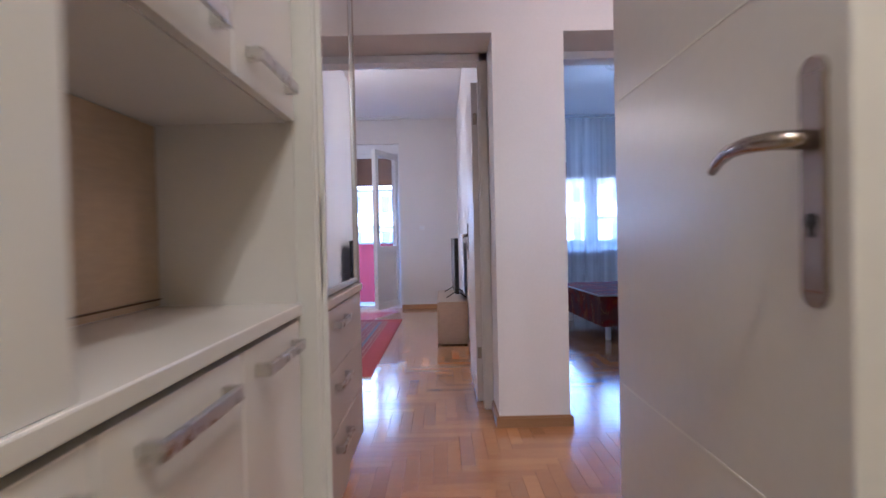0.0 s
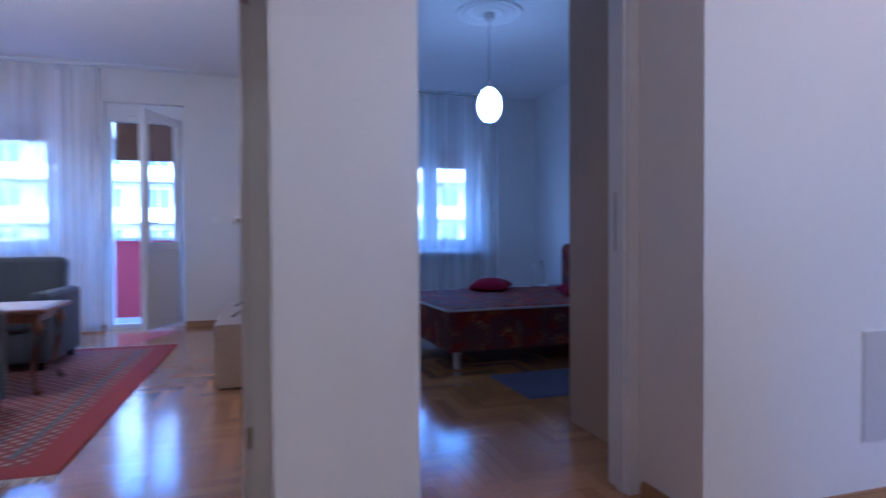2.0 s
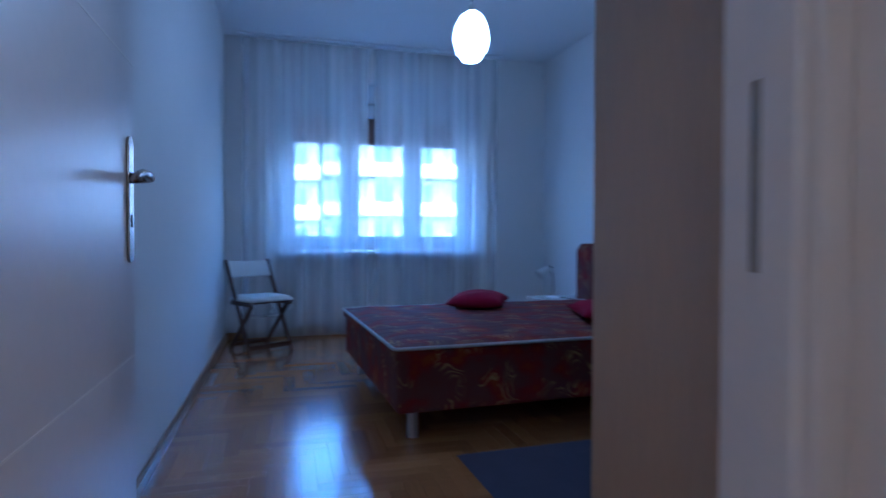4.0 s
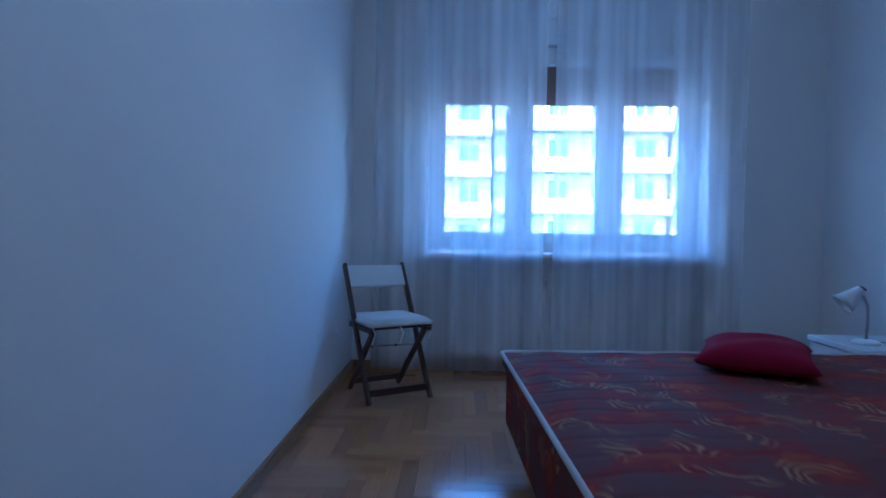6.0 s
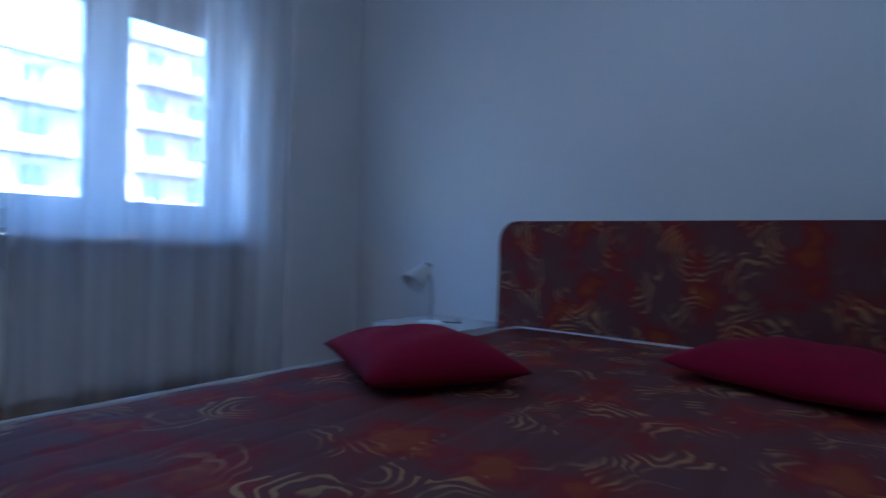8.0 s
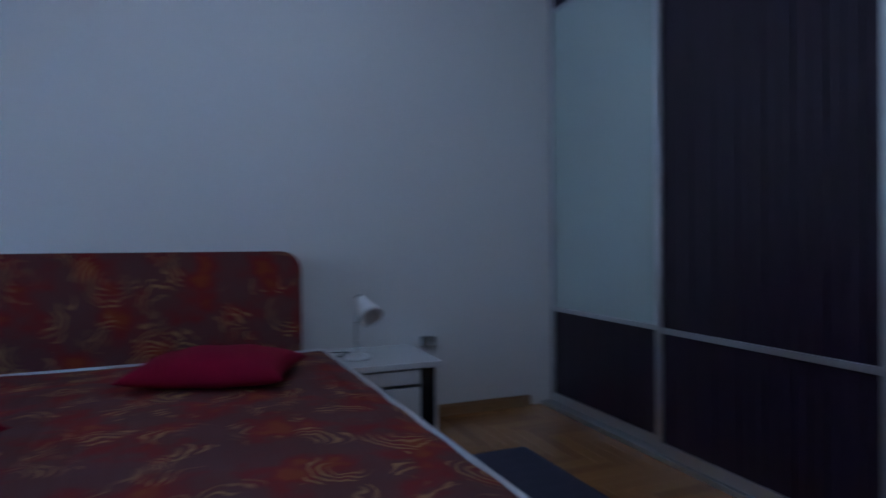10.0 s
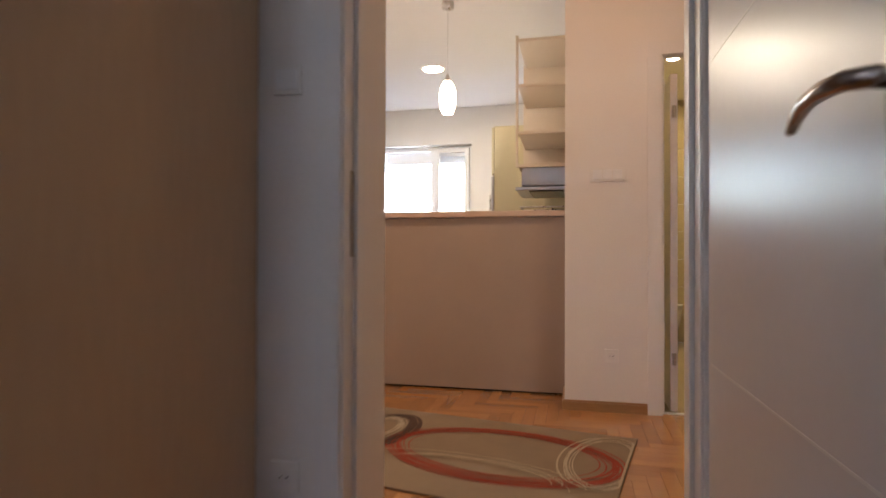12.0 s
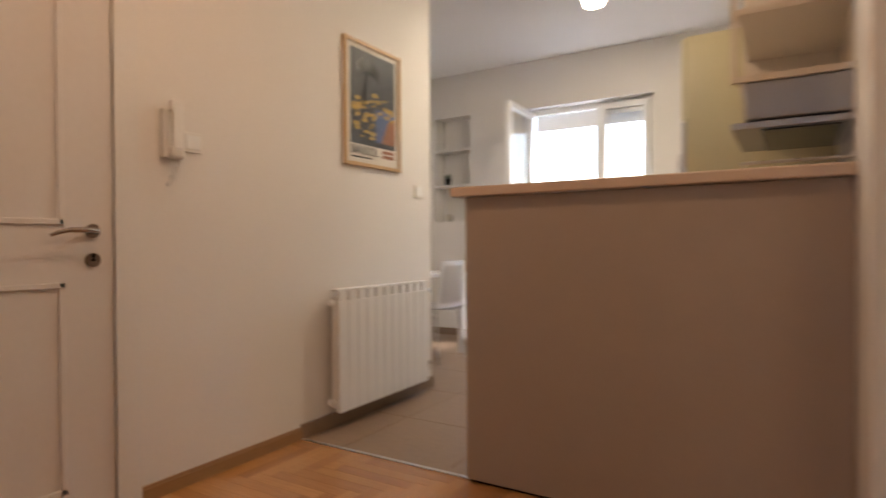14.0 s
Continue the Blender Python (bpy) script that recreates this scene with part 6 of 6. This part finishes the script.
parquet()


def tiles(parent_name, x0, x1, y0, y1, tx, ty, mat, axis="z", at=0.0, sign=1, name="tile", off=(0, 0)):
    """Rows of tiles on a floor (axis z) or on a wall (axis x or y)."""
    par = bpy.data.objects[parent_name]
    g = 0.0015
    shared = {}
    nx, ny = int((x1 - x0 - off[0]) / tx) + 2, int((y1 - y0 - off[1]) / ty) + 2
    for i in range(-1, nx):
        for j in range(-1, ny):
            a, b = max(x0, x0 + off[0] + i * tx), min(x1, x0 + off[0] + (i + 1) * tx)
            c, d = max(y0, y0 + off[1] + j * ty), min(y1, y0 + off[1] + (j + 1) * ty)
            if b - a < 0.01 or d - c < 0.01:
                continue
            key = (round(b - a, 3), round(d - c, 3))
            if key not in shared:
                v, f = plank_mesh(b - a - 2 * g, d - c - 2 * g)
                if axis == "x":
                    v = [(sign * p[2], p[0], p[1]) for p in v]
                elif axis == "y":
                    v = [(p[0], sign * p[2], p[1]) for p in v]
                m = bpy.data.meshes.new(name)
                m.from_pydata(v, [], f)
                m.materials.append(mat)
                bmt = bmesh.new()
                bmt.from_mesh(m)
                bmesh.ops.recalc_face_normals(bmt, faces=bmt.faces)
                bmt.to_mesh(m)
                bmt.free()
                shared[key] = m
            o = new(name, shared[key])
            o.parent = par
            o.location = (a + g, c + g, at) if axis == "z" else (at, a + g, c + g) if axis == "x" else (a + g, at, c + g)


tiles("floor_kitchen_bed", 1.05, 5.1, -2.45, 0.872, 0.60, 0.60, KIT_TILE, off=(0.30, 0.35))
tiles("floor_bath_bed", -0.80, 0.93, -1.83, 1.204, 0.60, 0.30, BATH_FLOOR)
tiles("wall_bath_west_front", -1.83, -0.40, 0.0, 2.64, 0.60, 0.30, BATH_TILE, "x", -0.262, 1)
tiles("wall_bath_back", -0.27, 0.93, 0.0, 2.64, 0.60, 0.30, BATH_TILE, "y", -1.822, 1)
tiles("wall_kitchen_west", -1.83, 1.21, 0.0, 2.64, 0.60, 0.30, BATH_TILE, "x", 0.922, -1)
